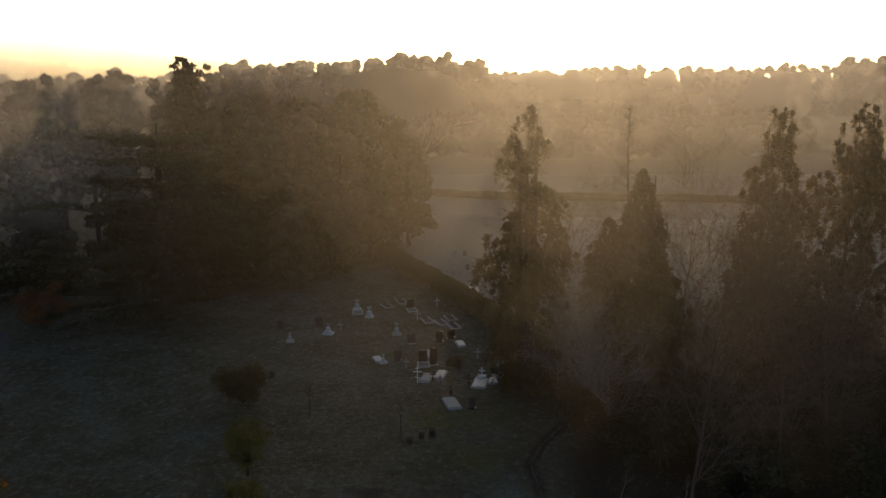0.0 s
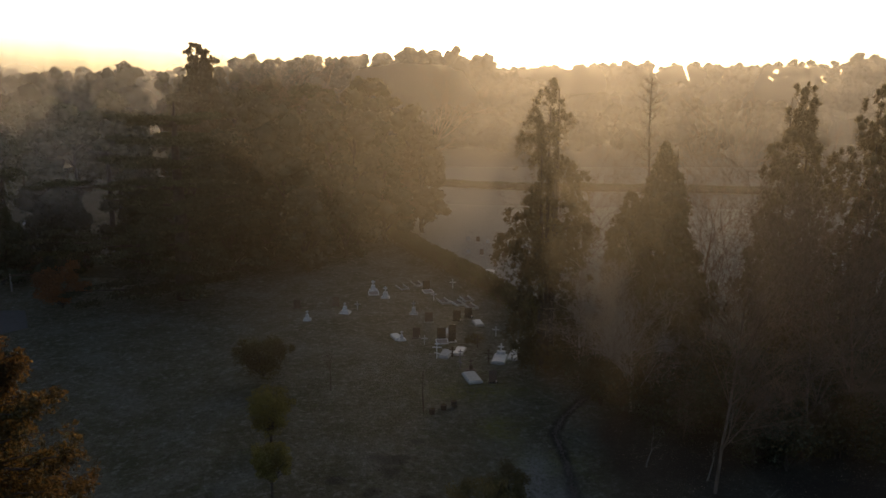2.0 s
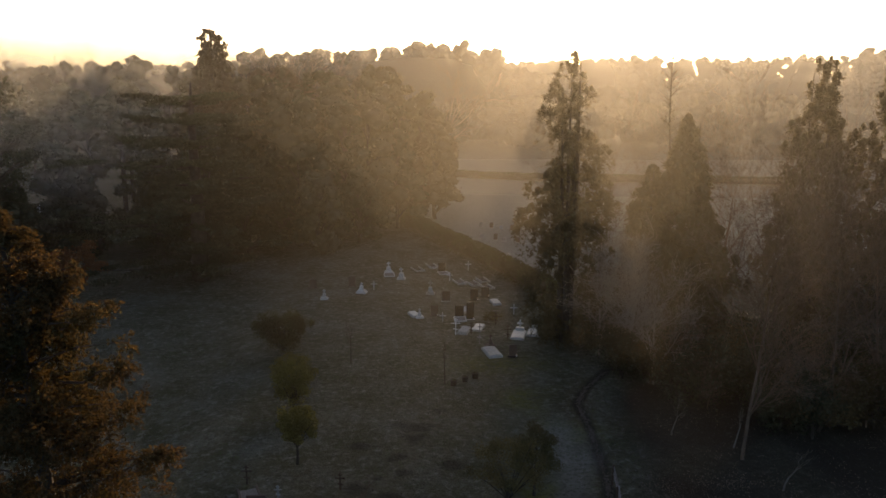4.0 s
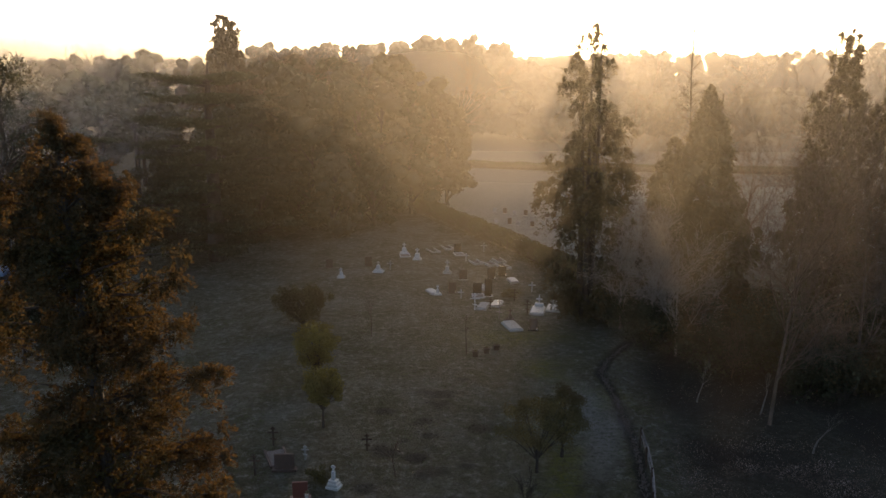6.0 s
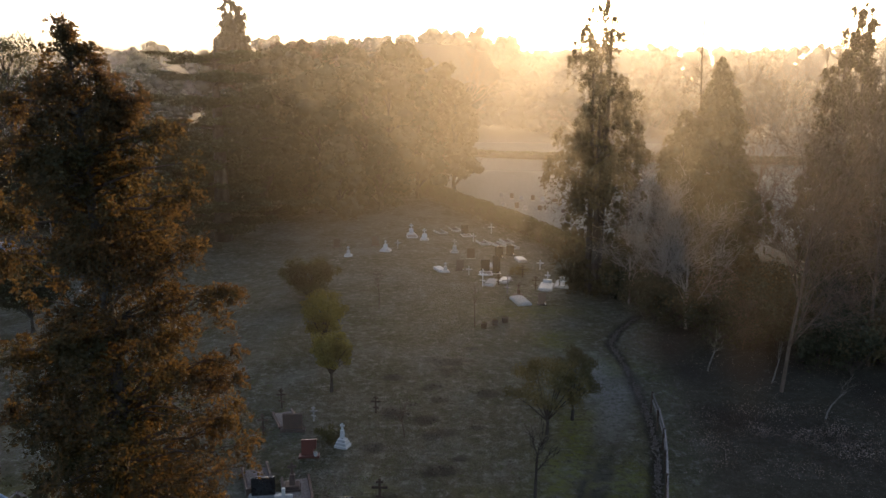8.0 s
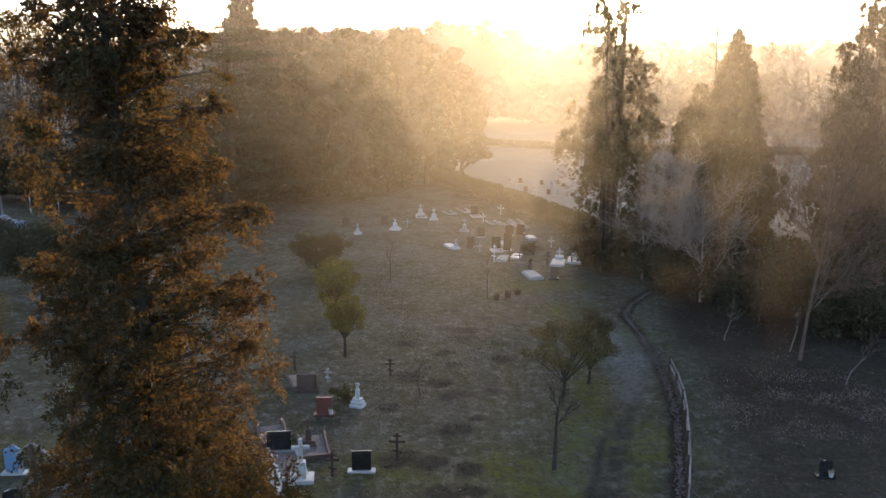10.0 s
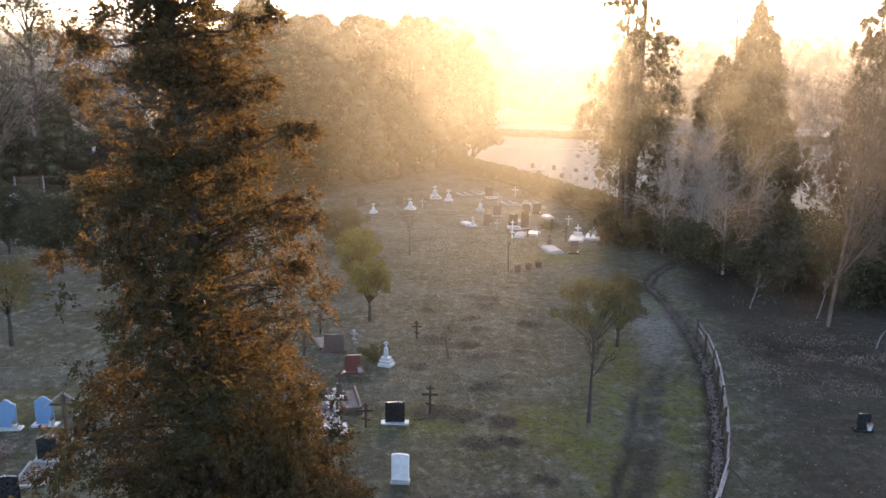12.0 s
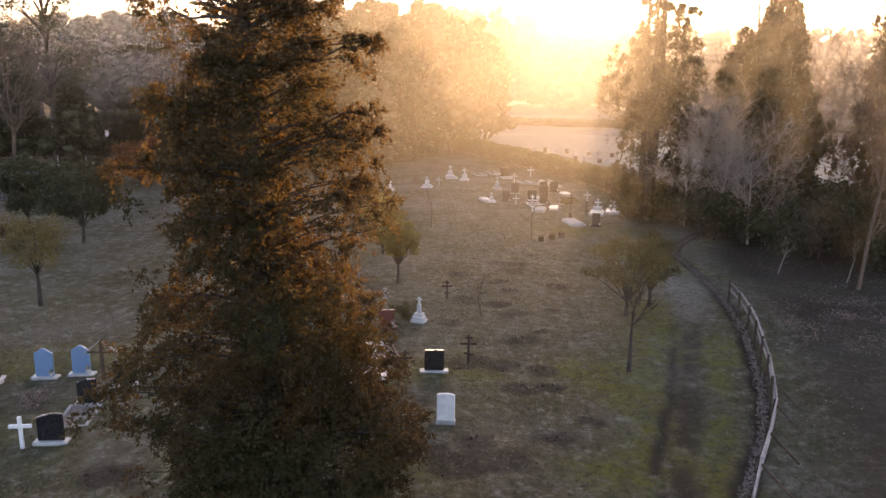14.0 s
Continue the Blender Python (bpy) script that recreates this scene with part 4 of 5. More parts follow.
def kerb_set(parent, w, l, mat, back=0.0, hgt=0.14, fill=GRAVEL):
    """A stone kerb laid round a grave, its head at y = 0 and its foot towards -y."""
    part("kerb", box(0.1, l, hgt, -w / 2, back - l / 2, -0.02), mat, parent)
    part("kerb", box(0.1, l, hgt, w / 2, back - l / 2, -0.02), mat, parent)
    part("kerb", box(w - 0.104, 0.1, hgt - 0.01, 0, back - l + 0.05, -0.02), mat, parent)
    b = bmesh.new()
    bmesh.ops.create_grid(b, x_segments=8, y_segments=12, size=0.5)
    bmesh.ops.scale(b, vec=(w - 0.1, l - 0.12, 1), verts=b.verts)
    for v in b.verts:
        v.co.z = 0.05 + 0.025 * noise.noise(v.co * 6 + Vector((w, l, 0)))
        v.co.y += back - l / 2
    part("infill", b, fill, parent, "loose grave gravel")


def headstone(m, label, w, h, kind, mat, base=WHITE_STONE, kerb=0.0, group="", d=0.1, vase=False, kerb_mat=None, bw=0.0):
    top = thing("headstone", m, label, "gravestone", group)
    part("plinth", box(bw or w + 0.22, 0.32, 0.11, 0, 0, -0.02), base, top)
    st = part("stone", slab_of(arch_outline(w, h, kind), d), mat, top)
    st.location = (0, 0, 0.092)
    if kerb:
        kerb_set(top, w + 0.3, kerb, kerb_mat or base, -0.17)
    if vase:
        b = bmesh.new()
        bmesh.ops.create_cone(b, cap_ends=True, segments=10, radius1=0.06, radius2=0.085, depth=0.17)
        bmesh.ops.translate(b, vec=(w / 2 - 0.05, -0.12, 0.175), verts=b.verts)
        v = part("vase", b, WHITE_STONE, top)
        part("flower", leaves("flower", np.array([[w / 2 - 0.05, -0.12, 0.3]]) + np.random.default_rng(int(w * 100)).normal(0, 0.045, (46, 3)), 0.06, FLOWER, 0.0, 0.8), FLOWER, v, "faded pale cut flowers")
    return top


def orthodox_cross(m, label, h, mat, group="", thick=0.08, slant=12, mound=True):
    """A three-barred cross: name bar, main bar and a slanting foot bar."""
    top = thing("grave_cross", m, label, "grave cross", group)
    part("post", box(thick, thick * 0.8, h + 0.1, 0, 0, -0.1, 0.008), mat, top)
    part("bar", box(h * 0.24, thick * 0.6, thick * 0.8, 0, -thick * 0.12, h * 0.86, 0.006), mat, top)
    part("bar", box(h * 0.52, thick * 0.7, thick * 0.9, 0, -thick * 0.13, h * 0.66, 0.006), mat, top)
    part("foot_bar", box(h * 0.3, thick * 0.6, thick * 0.8, 0, -thick * 0.14, h * 0.32, 0.006, Matrix.Rotation(radians(slant), 4, "Y")), mat, top)
    return top


def plain_cross(m, label, h, mat, group="", thick=0.11):
    top = thing("grave_cross", m, label, "grave cross", group)
    part("post", box(thick, thick * 0.6, h + 0.1, 0, 0, -0.1, 0.012), mat, top)
    part("bar", box(h * 0.68, thick * 0.62, thick, 0, -0.003, h * 0.62, 0.012), mat, top)
    return top


def cross_monument(m, label, h, mat, kerb=0.0, group="", steps=3, w=0.62, fat=1.0):
    """A stone cross on a tapering pedestal and steps, with a kerbed grave before it."""
    top = thing("cross_monument", m, label, "grave monument", group)
    z = -0.02
    for k in range(steps):
        s = w * (1.25 - 0.22 * k)
        part("step", box(s, s * 0.8, 0.14, 0, 0, z + k * 0.13, 0.014), mat, top)
    z += steps * 0.13
    b = bmesh.new()
    bmesh.ops.create_cone(b, cap_ends=True, segments=4, radius1=w * 0.31 * fat, radius2=w * 0.26 * fat, depth=h * 0.38, matrix=Matrix.Rotation(radians(45), 4, "Z"))
    bmesh.ops.translate(b, vec=(0, 0, z + h * 0.19), verts=b.verts)
    bmesh.ops.bevel(b, geom=list(b.edges), offset=0.012, segments=1, affect="EDGES")
    part("pedestal", b, mat, top)
    zc = z + h * 0.37
    hc = h - (zc - 0) if h > zc else h * 0.4
    t = 0.1 * max(fat, 0.8)
    part("shaft", box(t, t * 0.8, hc, 0, 0, zc, 0.014), mat, top)
    part("arms", box(hc * 0.72, t * 0.82, t, 0, 0, zc + hc * 0.56, 0.014), mat, top)
    if kerb:
        kerb_set(top, w * 1.35, kerb, mat, -w * 0.5)
    return top


def ledger(m, label, w, l, mat, kind="", group=""):
    """A raised flat grave slab on a plinth, with a low cross or tablet at its head."""
    top = thing("ledger_grave", m, label, "grave slab", group)
    part("plinth", box(w, l, 0.16, 0, 0, -0.02, 0.02), GREY_STONE, top)
    b = slab_of([(-w * 0.44, 0), (w * 0.44, 0), (w * 0.41, 0.06), (0, 0.085), (-w * 0.41, 0.06)], l * 0.92)
    bmesh.ops.translate(b, vec=(0, 0, 0.138), verts=b.verts)
    part("slab", b, mat, top)
    if kind == "cross":
        part("pedestal", box(w * 0.6, 0.34, 0.24, 0, l / 2 - 0.18, 0.2, 0.02), mat, top)
        part("shaft", box(0.1, 0.08, 0.75, 0, l / 2 - 0.16, 0.27, 0.012), mat, top)
        part("arms", box(0.46, 0.082, 0.1, 0, l / 2 - 0.16, 0.7, 0.012), mat, top)
    elif kind == "tablet":
        part("tablet", box(w * 0.7, 0.1, 0.6, 0, l / 2 - 0.12, 0.25, 0.015), mat, top)
    return top


def canopy_cross(m, label, h):
    """A wooden post with a pitched roof over it."""
    top = thing("roofed_cross", m, label, "grave cross")
    part("post", box(0.1, 0.09, h + 0.1, 0, 0, -0.1, 0.008), DARK_WOOD, top)
    for s in (-1, 1):
        part("rafter", box(0.84, 0.1, 0.045, s * 0.28, 0, h - 0.30, 0.005, Matrix.Rotation(radians(40 * s), 4, "Y")), GREY_WOOD, top)
    part("bar", box(0.95, 0.06, 0.06, 0, -0.004, h - 0.5, 0.005), DARK_WOOD, top)
    return top


# nearer graves
headstone(on(-6.92, 19.1, -4), "white upright marble headstone on the lawn", 0.52, 0.84, "curved", WHITE_PAINT, GREY_STONE, bw=0.56, d=0.09)
headstone(on(-7.45, 22.9, 5), "black polished granite headstone on a pale plinth", 0.66, 0.72, "flat", BLACK_STONE, WHITE_STONE, bw=0.95)
cross_monument(on(-9.4, 22.3, 8), "white marble cross on a tapering pedestal with a kerbed grave behind", 1.5, WHITE_STONE, 0, "", 1, 0.66, 1.2)
g = thing("grave_kerb", on(-9.6, 22.2, 24), "pale stone kerb round an empty grave", "grave kerb")
kerb_set(g, 0.9, 2.0, WHITE_STONE, 2.1, 0.16)
cross_monument(on(-10.3, 21.6, 8), "white marble cross on a tapering pedestal", 1.5, WHITE_STONE, 0, "", 1, 0.6, 1.1)
orthodox_cross(on(-8.4, 22.55, 4), "dark wooden three-barred cross", 0.91, DARK_WOOD, "wooden crosses")
orthodox_cross(on(-6.3, 23.75, 0), "dark wooden three-barred cross on a low mound", 1.09, DARK_WOOD, "wooden crosses", 0.09)
orthodox_cross(on(-7.31, 31.45, 0), "dark wooden three-barred cross on a low mound", 0.87, DARK_WOOD, "wooden crosses")
orthodox_cross(on(-11.75, 31.9, 3), "dark wooden three-barred cross", 0.96, DARK_WOOD, "wooden crosses")
orthodox_cross(on(-11.92, 29.2, -4), "brown wooden three-barred cross leaning slightly", 0.96, DARK_WOOD, "wooden crosses")
orthodox_cross(on(-10.0, 30.6, 0), "small pale cross on the lawn", 0.70, GREY_STONE, "", 0.07)
headstone(on(-10.62, 24.2, 8), "black granite headstone with a dark railed kerb behind", 0.85, 0.72, "flat", BLACK_STONE, GREY_STONE)
g = thing("grave_kerb", on(-10.77, 24.4, 22), "dark stone kerb round a grave", "grave kerb")
kerb_set(g, 0.95, 1.9, BROWN_STONE, 1.95, 0.3)
g = cross_monument(on(-9.67, 24.75, 10), "dark brown stone cross at the head of a kerbed grave", 1.1, BROWN_STONE, 0, "", 2, 0.5)
g = thing("grave_kerb", on(-9.45, 24.5, 16), "dark brown stone kerb round a grave", "grave kerb")
kerb_set(g, 1.0, 1.9, BROWN_STONE, 1.0, 0.22)
headstone(on(-9.55, 27.3, 8), "red granite headstone with small white vases", 0.62, 0.68, "flat", RED_STONE, RED_STONE, vase=True)
headstone(on(-10.72, 29.6, 4), "brown stone headstone with a low kerb behind it", 0.85, 0.7, "flat", BROWN_STONE, BROWN_STONE)
g = thing("grave_kerb", on(-10.9, 29.8, 24), "low brown stone kerb round a grave", "grave kerb")
kerb_set(g, 0.85, 1.7, BROWN_STONE, 1.75, 0.16)
cross_monument(on(-8.33, 28.2, -20), "white marble monument on a stepped base", 1.05, WHITE_STONE, 0, "", 3, 0.46, 0.8)
round_tree("grave_shrub", on(-8.93, 28.7, 0), "low dark shrub growing over a grave", 0.7, 1.3, HEDGELEAF, 1500, 0.07, 400, 0.02, "", 14, "shrub", 0.42)
headstone(on(8.5, 23.4, -6), "small dark headstone with pale flowers on the turf", 0.40, 0.55, "curved", BLACK_STONE, BLACK_STONE, vase=True)

# graves beside the big conifer
headstone(on(-20.96, 22.9, 4), "blue-grey granite headstone with a pointed ogee top", 0.62, 1.02, "ogee", BLUE_STONE, WHITE_STONE, vase=True, bw=0.9)
headstone(on(-19.81, 23.2, 4), "blue-grey granite headstone with a pointed ogee top", 0.62, 1.02, "ogee", BLUE_STONE, WHITE_STONE, vase=True, bw=0.9)
canopy_cross(on(-18.78, 22.65, 6), "dark wooden grave post under a pitched roof", 1.5)
headstone(on(-18.07, 18.05, 6), "black granite headstone with a sloping top on a white plinth", 0.72, 0.82, "slope", BLACK_STONE, WHITE_STONE, bw=0.95)
headstone(on(-18.3, 20.6, 10), "black granite headstone over a gravel-filled kerbed grave", 0.58, 0.8, "slope", BLACK_STONE, GREY_STONE, kerb=1.55)
plain_cross(on(-18.85, 17.9, 8), "plain white wooden cross", 0.92, WHITE_PAINT)
headstone(on(-21.18, 19.45, 10), "dark grey headstone with a rounded top", 0.8, 0.95, "curved", GREY_STONE, WHITE_STONE)
headstone(on(-22.88, 22.65, 6), "low dark granite monument with pale vases", 0.9, 0.6, "flat", BLACK_STONE, WHITE_STONE, vase=True, kerb=1.2)
headstone(on(-17.78, 22.05, 6), "dark rounded headstone half hidden by the conifer", 0.7, 0.8, "curved", BLACK_STONE, GREY_STONE)
round_tree("grave_shrub", on(-20.18, 20.85, 0), "low withered flower bed on a grave", 0.35, 1.5, LITTER, 900, 0.06, 401, 0.01, "", 12, "shrub", 0.4)

# the cluster of graves by the ragged cypress
W, D = WHITE_STONE, DARK_WOOD


def plot(x, y, rz=0.0):
    return on(x, y - 0.013 * y, rz)


def small(x, y, rz=0.0):
    return plot(x, y, rz) @ Matrix.Scale(0.7, 4)


cross_monument(small(-13.2, 63.6, 5), "white marble cross on a pedestal", 1.25, W, 0, "cross monuments", 2, 0.8, 1.2)
cross_monument(small(-10.2, 65.6, -8), "white marble cross on broad steps", 1.4, W, 0, "cross monuments", 3, 1.1, 1.0)
plain_cross(small(-9.2, 66.5, 0), "slim pale stone cross", 1.2, GREY_STONE, "", 0.13)
headstone(small(-11.3, 67.6, 0), "dark upright weathered headstone", 0.9, 1.2, "flat", BROWN_STONE, BROWN_STONE)
headstone(small(-14.8, 67.4, 0), "dark upright weathered headstone", 0.9, 1.1, "curved", BROWN_STONE, BROWN_STONE)
cross_monument(small(-8.4, 73.0, 8), "white marble cross with a kerbed grave", 1.55, W, 1.9, "cross monuments", 2, 1.0, 1.5)
cross_monument(small(-7.0, 70.5, -5), "white marble cross on a stout pedestal", 1.6, W, 0, "cross monuments", 2, 0.95, 1.6)
cross_monument(small(-4.1, 65.4, 0), "weathered white pillar monument", 1.7, GREY_STONE, 0, "", 2, 0.9, 1.4)
for x, y, rz in [(-5.6, 74.0, 25), (-4.2, 75.5, 20), (-0.2, 68.7, 25), (0.7, 70.0, 18), (-1.5, 69.3, 20), (1.0, 67.6, 22)]:
    g = thing("grave_kerb", plot(x, y, rz), "pale stone kerb round a grave", "grave kerb", "kerbed graves")
    kerb_set(g, 0.8, 1.7, GREY_STONE, 0.85, 0.2, CUT_STONE)
headstone(small(-3.2, 73.4, 15), "dark headstone with a white kerb", 1.0, 1.2, "flat", BLACK_STONE, W, kerb=1.7)
plain_cross(small(-0.6, 74.0, 0), "slim white cross among the graves", 1.35, W, "", 0.13)
plain_cross(small(-2.4, 69.8, 10), "slim white cross at a kerbed grave", 1.2, W, "", 0.13)
headstone(small(-2.7, 63.0, 5), "dark headstone with a pale top edge", 0.95, 1.2, "flat", BROWN_STONE, GREY_STONE)
ledger(plot(-5.2, 58.9, 24), "low white marble grave slab", 0.7, 1.3, W, "")
cross_monument(small(-4.75, 58.3, 12), "small white marble cross on a stepped base", 1.15, W, 0, "", 2, 0.75, 1.1)
headstone(small(-3.6, 58.8, 0), "brown polished granite headstone", 0.85, 1.2, "flat", BROWN_STONE, BROWN_STONE, vase=True)
headstone(small(-0.3, 63.4, 0), "tall black granite headstone", 0.95, 1.35, "curved", BLACK_STONE, BLACK_STONE, vase=True)
headstone(small(0.7, 64.4, 0), "black granite headstone with rounded top", 0.95, 1.2, "curved", BLACK_STONE, BLACK_STONE, vase=True)
ledger(plot(1.5, 62.6, 12), "white marble grave slab", 0.75, 1.4, W, "")
headstone(small(-1.6, 58.6, 5), "black granite headstone with a white marble grave", 1.0, 1.3, "flat", BLACK_STONE, W, kerb=1.6)
headstone(small(-0.75, 57.9, 5), "tall black granite headstone beside white marble", 0.85, 2.0, "flat", BLACK_STONE, W, vase=True)
ledger(plot(-1.2, 60.2, 8), "pale marble grave slab with a bright polished edge", 0.7, 1.5, GREY_STONE, "")
orthodox_cross(small(-1.9, 54.2, 0), "tall white three-barred metal cross", 1.9, WHITE_PAINT, "", 0.09)
ledger(plot(-1.25, 55.0, -15), "low pale marble grave slab", 0.8, 1.6, GREY_STONE, "")
ledger(plot(-0.2, 55.6, -15), "low white marble grave slab with a carved head", 0.8, 1.6, W, "")
orthodox_cross(small(-0.75, 54.4, 0), "dark wooden three-barred cross between pale slabs", 1.3, D, "", 0.1)
orthodox_cross(small(-0.2, 52.2, 0), "tall pale wooden three-barred cross", 2.1, GREY_WOOD, "", 0.1)
orthodox_cross(small(1.2, 56.6, 0), "dark wooden three-barred cross", 1.5, D, "", 0.1)
orthodox_cross(small(1.9, 53.4, 0), "dark wooden three-barred cross", 1.5, D, "", 0.1)
ledger(plot(0.6, 50.3, 15), "low weathered grave slab on a pale plinth", 1.0, 1.9, GREY_STONE, "")
cross_monument(small(0.55, 51.7, 10), "dark stone cross at the head of a low slab", 1.3, BROWN_STONE, 0, "", 2, 0.8, 1.0)
headstone(small(2.0, 49.6, 0), "brown granite headstone with a vase", 0.75, 1.15, "flat", BROWN_STONE, BLACK_STONE, vase=True)
plain_cross(small(2.8, 59.4, 0), "slim white stone cross", 1.2, W, "", 0.13)
ledger(plot(2.75, 54.0, -12), "bright white marble grave slab with a cross", 1.05, 1.9, W, "cross", "white marble tombs")
ledger(plot(4.0, 54.7, -12), "bright white marble grave slab with a cross", 1.05, 1.9, W, "cross", "white marble tombs")
round_tree("grave_shrub", plot(0.9, 57.9, 0), "low dark shrub among the graves", 0.5, 1.9, HEDGELEAF, 1600, 0.08, 402, 0.02, "", 16, "shrub", 0.4)
round_tree("grave_shrub", plot(4.9, 56.6, 0), "low dark shrub beside white marble tombs", 0.5, 1.4, HEDGELEAF, 1300, 0.08, 403, 0.02, "", 14, "shrub", 0.4)
plain_cross(small(-2.9, 57.3, 0), "small plain white stone cross", 1.1, W, "", 0.1)
ledger(plot(3.2, 80.0, -12), "pale grave slab beyond the hedge", 1.3, 2.4, W, "")
for i in range(15):
    x, y = 1.5 + (i % 8) * 1.25 + 0.4 * math.sin(i * 3.1), 97.0 - (i % 8) * 0.7 + (i // 8) * -7.5
    headstone(small(x, y, 10 * math.sin(i * 1.7)), "dark headstone in a row on the frosty field", 0.66, 0.8 + 0.2 * math.sin(i * 2.3), "curved" if i % 3 else "flat", BROWN_STONE if i % 2 else GREY_STONE, GREY_STONE, group="headstones on the frosty field")

# ---- fence along the track ----
fence = thing("fence", pose(0, 0, 0), "weathered timber post-and-rail fence with slanting braces beside the track", "fence")
seg = np.linalg.norm(np.diff(FENCE[:8], axis=0), axis=1)
cum = np.concatenate([[0], np.cumsum(seg)])


def along(s):
    return float(np.interp(s, cum, FENCE[:8, 0])), float(np.interp(s, cum, FENCE[:8, 1]))


step, s, prev, k = 1.9, 0.2, None, 0
while s < cum[-1] - 0.1:
    x, y = along(s)
    x2, y2 = along(s + 0.1)
    a = math.atan2(y2 - y, x2 - x)
    lean = 4 * math.sin(k * 2.7)
    p = part("post", box(0.09, 0.09, 1.05, 0, 0, -0.1, 0.01), DARK_WOOD, fence)
    p.matrix_local = pose(x, y, 0, lean * 0.5, lean, math.degrees(a))
    if prev:
        for h, off in ((0.82, 0.0), (0.46, 0.03)):
            d = math.hypot(x - prev[0], y - prev[1])
            r = part("rail", box(d + 0.2, 0.05, 0.1, 0, 0, 0, 0.012), GREY_WOOD, fence)
            r.matrix_local = pose((x + prev[0]) / 2 + 0.05 * math.sin(a), (y + prev[1]) / 2 - 0.05 * math.cos(a), h + off + 0.03 * math.sin(k * 5.1 + h * 9), 0, 2.0 * math.sin(k * 3.3 + h), math.degrees(math.atan2(y - prev[1], x - prev[0])))
    if s < 13.5:
        b = part("brace", box(1.05, 0.06, 0.06, 0.5, 0, 0, 0.008), DARK_WOOD, fence)
        b.matrix_local = pose(x + 0.06 * math.sin(a), y - 0.06 * math.cos(a), 0.72, 0, 42, math.degrees(a) - 90)
    prev, k, s = (x, y), k + 1, s + step

# the strip of rubble and brushwood along the fence's foot
rng = np.random.default_rng(77)
line = FENCE
seg = np.linalg.norm(np.diff(line, axis=0), axis=1)
cs = np.concatenate([[0], np.cumsum(seg)])
ss = cs[-1] * rng.random(3000) ** 1.35
ss = ss[rng.random(len(ss)) < 0.75 + 0.35 * np.sin(ss * 2.3)]
fx, fy = np.interp(ss, cs, line[:, 0]), np.interp(ss, cs, line[:, 1])
fx += rng.normal(-0.24, 0.085, len(ss))
fy += rng.normal(0, 0.05, len(ss))
V, F = [], []
unit = np.array([(sx, sy, sz) for sx in (-1, 1) for sy in (-1, 1) for sz in (-1, 1)], float)
quad = np.array([(0, 1, 3, 2), (4, 6, 7, 5), (0, 4, 5, 1), (2, 3, 7, 6), (0, 2, 6, 4), (1, 5, 7, 3)])
for i in range(len(ss)):
    v = unit * rng.uniform(0.75, 1.15, (8, 3)) * rng.uniform(0.012, 0.036, 3)
    a = rng.uniform(0, 6.28)
    R = np.array([[math.cos(a), -math.sin(a), 0], [math.sin(a), math.cos(a), 0], [0, 0, 1]])
    V.append(v @ R.T + [fx[i], fy[i], rng.uniform(0.0, 0.045)])
    F.append(quad + 8 * i)
tagged(new("rubble_edging", grid_mesh("rubble_edging", np.concatenate(V), np.concatenate(F), CUT_STONE)), "low strip of rubble stones edging the track", "stones", kind="stuff")

# ---- far left: road, car, signs, paddock rails ----
ROADM = surface("asphalt", (0.05, 0.05, 0.052), (0.07, 0.07, 0.072), (0.03, 0.03, 0.03), 0.8, 3, 0.4, 0.3)
b = bmesh.new()
ring = [(-140, 118), (-75, 106), (-50, 98), (-36, 88)]
left = [b.verts.new((x, y + 3, -0.55)) for x, y in ring]
right = [b.verts.new((x, y - 3, -0.55)) for x, y in ring]
for i in range(3):
    b.faces.new((right[i], right[i + 1], left[i + 1], left[i]))
me = bpy.data.meshes.new("road")
b.to_mesh(me)
b.free()
me.materials.append(ROADM)
tagged(new("road", me), "dark asphalt road behind the wood", "road", kind="structure")


b = bmesh.new()
b.faces.new([b.verts.new((x, y, -0.56)) for x, y in ((-75, 56), (-62, 54), (-40, 58), (-37, 62), (-40, 67), (-62, 66), (-75, 68))][::1])
bmesh.ops.recalc_face_normals(b, faces=b.faces)
me = bpy.data.meshes.new("driveway")
b.to_mesh(me)
b.free()
me.materials.append(ROADM)
tagged(new("driveway", me), "worn asphalt drive at the edge of the lawn", "driveway", kind="structure")
CARPAINT = surface("silver_paint", (0.55, 0.56, 0.58), (0.52, 0.53, 0.55), (0.45, 0.46, 0.48), 0.3, 3, 0.0, 0.6, 0.3)
BLUEPAINT = surface("blue_grey_paint", (0.13, 0.19, 0.30), (0.12, 0.18, 0.28), (0.1, 0.15, 0.24), 0.3, 3, 0.0, 0.6, 0.2)
GLASSY = surface("dark_glass", (0.02, 0.022, 0.025), (0.025, 0.027, 0.03), (0.02, 0.02, 0.02), 0.08, 2, 0.0, 0.6)
RUBBER = surface("tyre_rubber", (0.02, 0.02, 0.02), (0.03, 0.03, 0.03), (0.015, 0.015, 0.015), 0.9, 8, 0.1, 0.2)


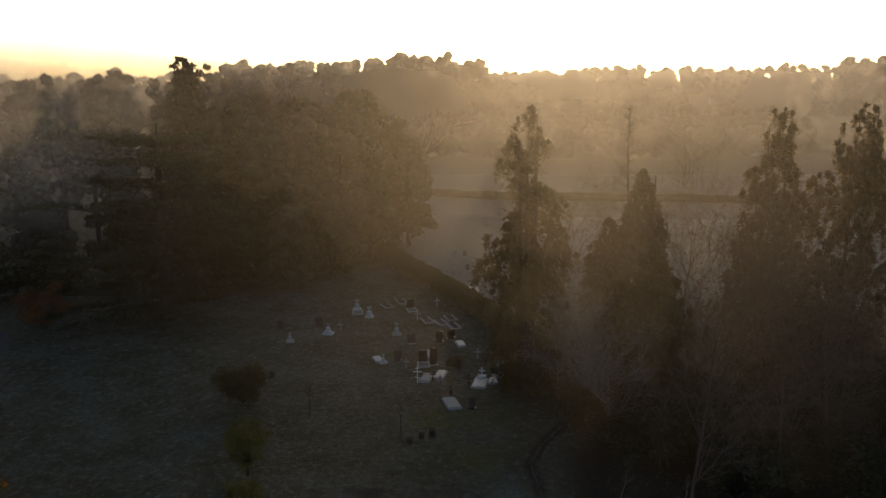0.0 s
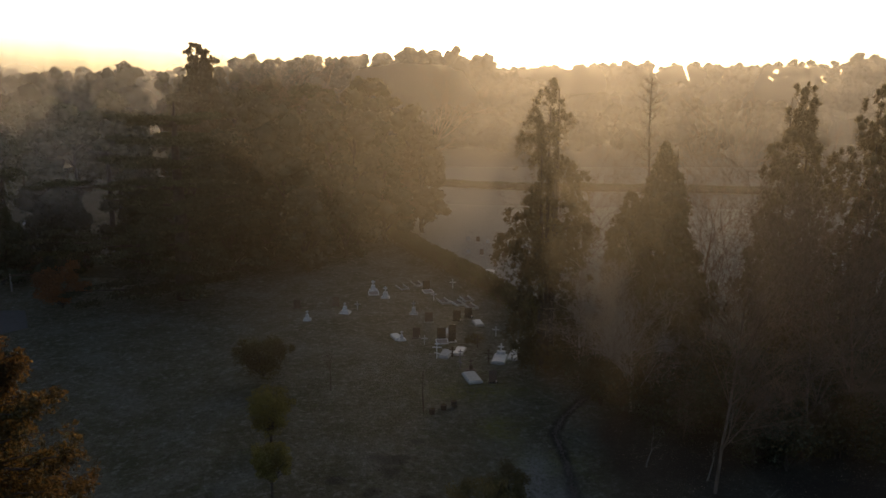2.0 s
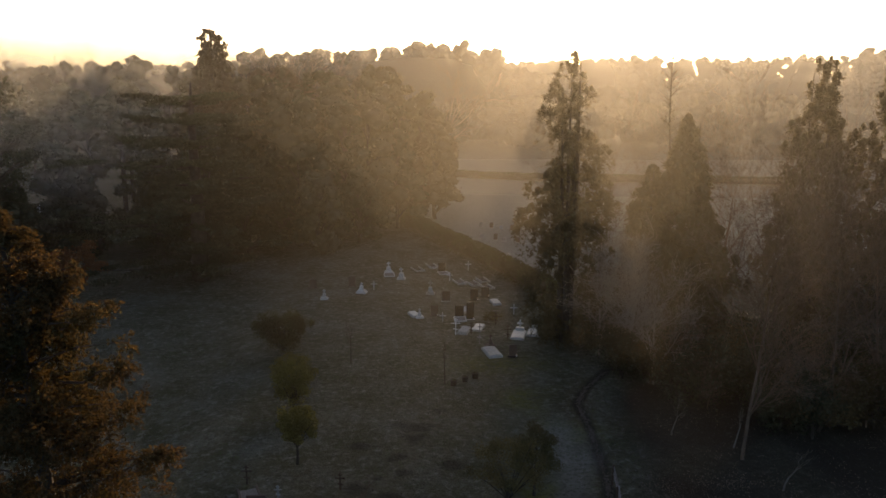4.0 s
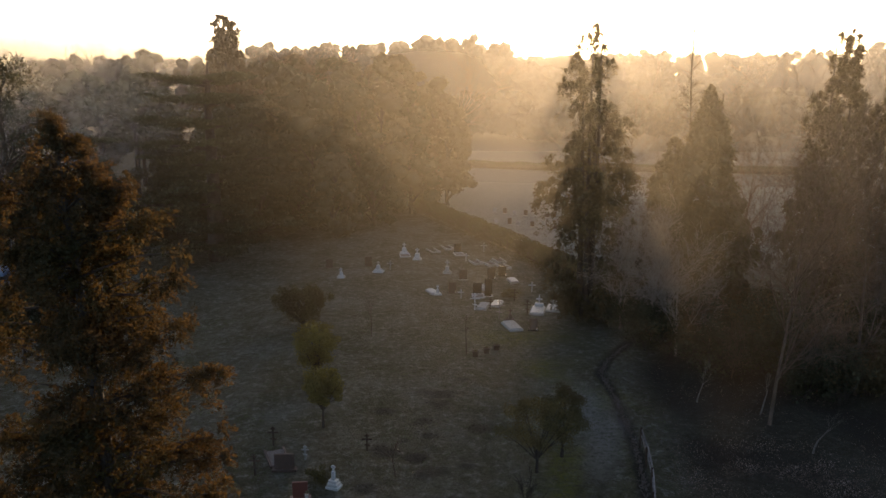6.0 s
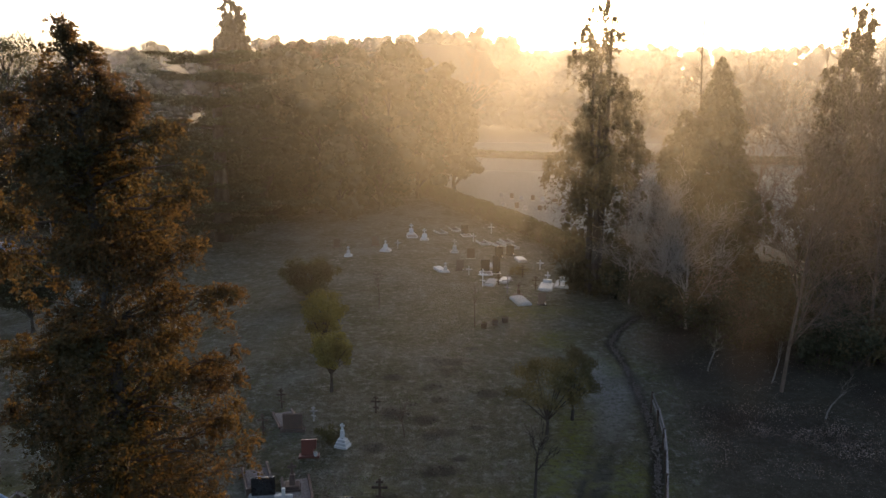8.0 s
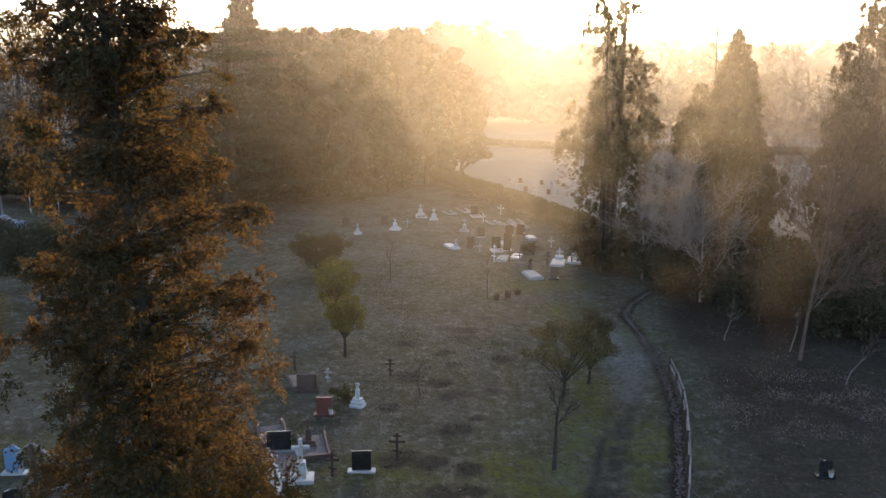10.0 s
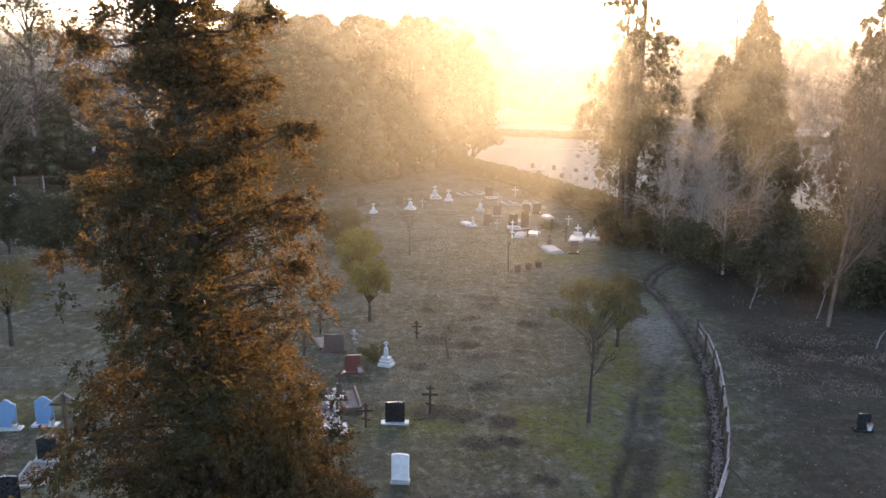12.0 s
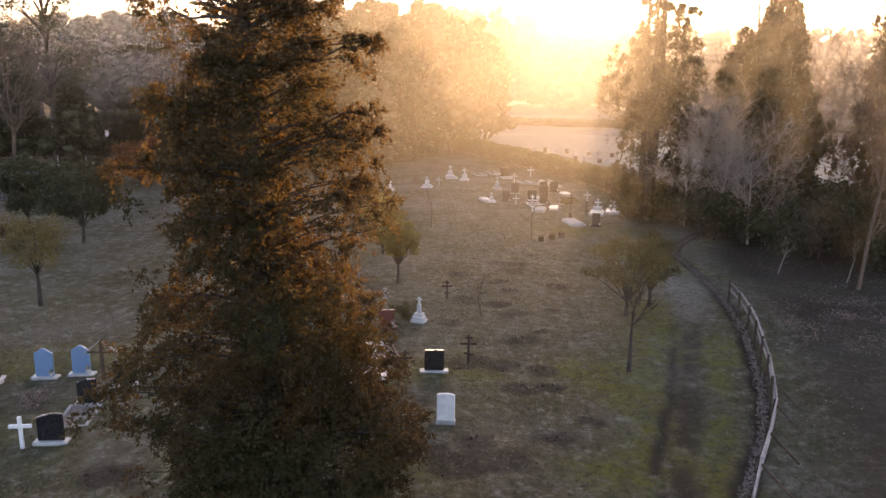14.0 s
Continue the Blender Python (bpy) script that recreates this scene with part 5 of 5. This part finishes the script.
def car(m, label, paint):
    top = thing("car", m, label, "car")
    b = slab_of([(-2.1, 0.3), (2.1, 0.3), (2.15, 0.6), (1.95, 0.85), (1.1, 0.95), (0.5, 1.4), (-1.1, 1.44), (-1.9, 1.0), (-2.12, 0.9)], 1.72, 0.07)
    part("body", b, paint, top)
    b = slab_of([(-1.7, 0.98), (0.95, 0.98), (0.45, 1.36), (-1.08, 1.38)], 1.735, 0.01)
    part("windows", b, GLASSY, top, "dark glass side windows")
    for x in (-1.3, 1.3):
        for y in (-0.82, 0.82):
            b = bmesh.new()
            bmesh.ops.create_cone(b, cap_ends=True, segments=18, radius1=0.32, radius2=0.32, depth=0.2, matrix=Matrix.Rotation(radians(90), 4, "X"))
            bmesh.ops.translate(b, vec=(x, y, 0.32), verts=b.verts)
            wh = part("wheel", b, RUBBER, top)
            b = bmesh.new()
            bmesh.ops.create_cone(b, cap_ends=True, segments=14, radius1=0.2, radius2=0.17, depth=0.03, matrix=Matrix.Rotation(radians(90), 4, "X"))
            bmesh.ops.translate(b, vec=(x, y + math.copysign(0.11, y), 0.32), verts=b.verts)
            part("rim", b, CARPAINT, wh)
    for y in (-0.6, 0.6):
        part("headlight", box(0.06, 0.32, 0.14, 2.1, y, 0.62, 0.02), GLASSY, top)
        part("tail_light", box(0.06, 0.26, 0.16, -2.1, y, 0.7, 0.02), RED_STONE, top)


car(pose(-59.5, 107.0, -0.55, 0, 0, -14), "silver parked car on the road behind the trees", CARPAINT)
car(pose(-45.0, 63.5, -0.56, 0, 0, 8), "blue-grey parked car on the drive behind the shrubs", BLUEPAINT)
sign = thing("road_sign", on(-46.8, 86.0, 20), "white rectangular road sign on a grey post", "road sign")
part("post", box(0.09, 0.09, 4.2, 0, 0, -0.1), GREY_STONE, sign)
part("panel", box(0.9, 0.05, 1.2, 0, -0.07, 3.4), WHITE_PAINT, sign, "white sign panel")
rails = thing("timber_rails", pose(0, 0, -0.6), "pale timber posts and rails at the edge of the lawn", "fence")
for i in range(5):
    part("post", box(0.12, 0.12, 1.9, -50 + i * 2.6, 72.5 + i * 0.5, -0.1), GREY_WOOD, rails)
for i in range(4):
    r = part("rail", box(2.6, 0.06, 0.12, 0, 0, 0), DARK_WOOD, rails)
    r.matrix_local = pose(-48.7 + i * 2.6, 72.68 + i * 0.5, 1.6, 0, 0, 10.9)
house = thing("house", pose(92, 228, 0, 0, 0, 20), "small pale house far off in the mist", "house")
part("wall", box(9, 7, 5, 0, 0, 0, 0.05), WHITE_PAINT, house)
b = slab_of([(-4.9, 5.002), (4.9, 5.002), (0, 8.6)], 7.6, 0.05)
part("roof", b, BROWN_STONE, house)
for x in (-2.2, 2.2):
    wd = part("window", box(1.2, 0.1, 1.3, x, -3.52, 1.3, 0.02), GLASSY, house)
    part("sill", box(1.4, 0.2, 0.08, x, -3.56, 1.2, 0.01), GREY_STONE, wd)

# ---- litter, tufts and blades ----
rng = np.random.default_rng(91)
n = 190000
x, y = rng.uniform(-26, 13, n), 11 + 42 * rng.random(n) ** 1.5
keep = (soil_shade_mask(x, y) < 0.35) & (rng.random(n) < (0.55 + 0.5 * wave(x, y, 0.8, 15)) * (0.15 + 1.2 * smooth01(wave(x, y, 5.0, 39), -0.2, 0.5)))
x, y = x[keep], y[keep]
pts = np.stack([x, y, gz(x, y) + 0.04], 1)
tagged(new("grass", leaves("grass", pts, 0.085, BLADES, 0.0, 0.35, np.array([[0, 0, 1.1]]))), "short frosted winter grass in uneven tufts", "grass", kind="stuff")
n = 260000
x, y = rng.uniform(3, 26, n), rng.uniform(18, 48, n)
fd, side = away(FENCE, x, y)
dens = smooth01(fd * side, 0.3, 2.5) * (0.05 + 0.95 * np.exp(-(((x - 11.0) / 4.6) ** 2 + ((y - 29.6) / 2.5) ** 2)))
keep = rng.random(n) < dens * (0.6 + 0.5 * wave(x, y, 1.0, 16))
x, y = x[keep], y[keep]
tagged(new("leaf_litter", leaves("leaf_litter", np.stack([x, y, gz(x, y) + 0.05], 1), 0.06, LITTER, 0.0, 0.6)), "fallen brown leaves and chips under the thicket", "leaves", kind="stuff")
# loose soil on the molehills
V, F, k = [], [], 0
for mx, my, mr in MOUNDS:
    for _ in range(int(14 * mr)):
        a, q = rng.uniform(0, 6.28), mr * rng.random() ** 0.6
        v = unit * rng.uniform(0.7, 1.2, (8, 3)) * rng.uniform(0.012, 0.04, 3)
        px, py = mx + 1.35 * q * math.cos(a), my + q * math.sin(a)
        V.append(v + [px, py, float(gz(px, py)) + 0.06 * math.exp(-(q / mr) ** 2) + 0.01])
        F.append(quad + 8 * k)
        k += 1
SOIL = surface("dark_soil", (0.045, 0.035, 0.027), (0.07, 0.055, 0.045), (0.025, 0.02, 0.016), 0.95, 5, 0.5, 0.1)
tagged(new("molehill_soil", grid_mesh("molehill_soil", np.concatenate(V), np.concatenate(F), SOIL)), "crumbled dark soil thrown up in molehills", "soil", kind="stuff")
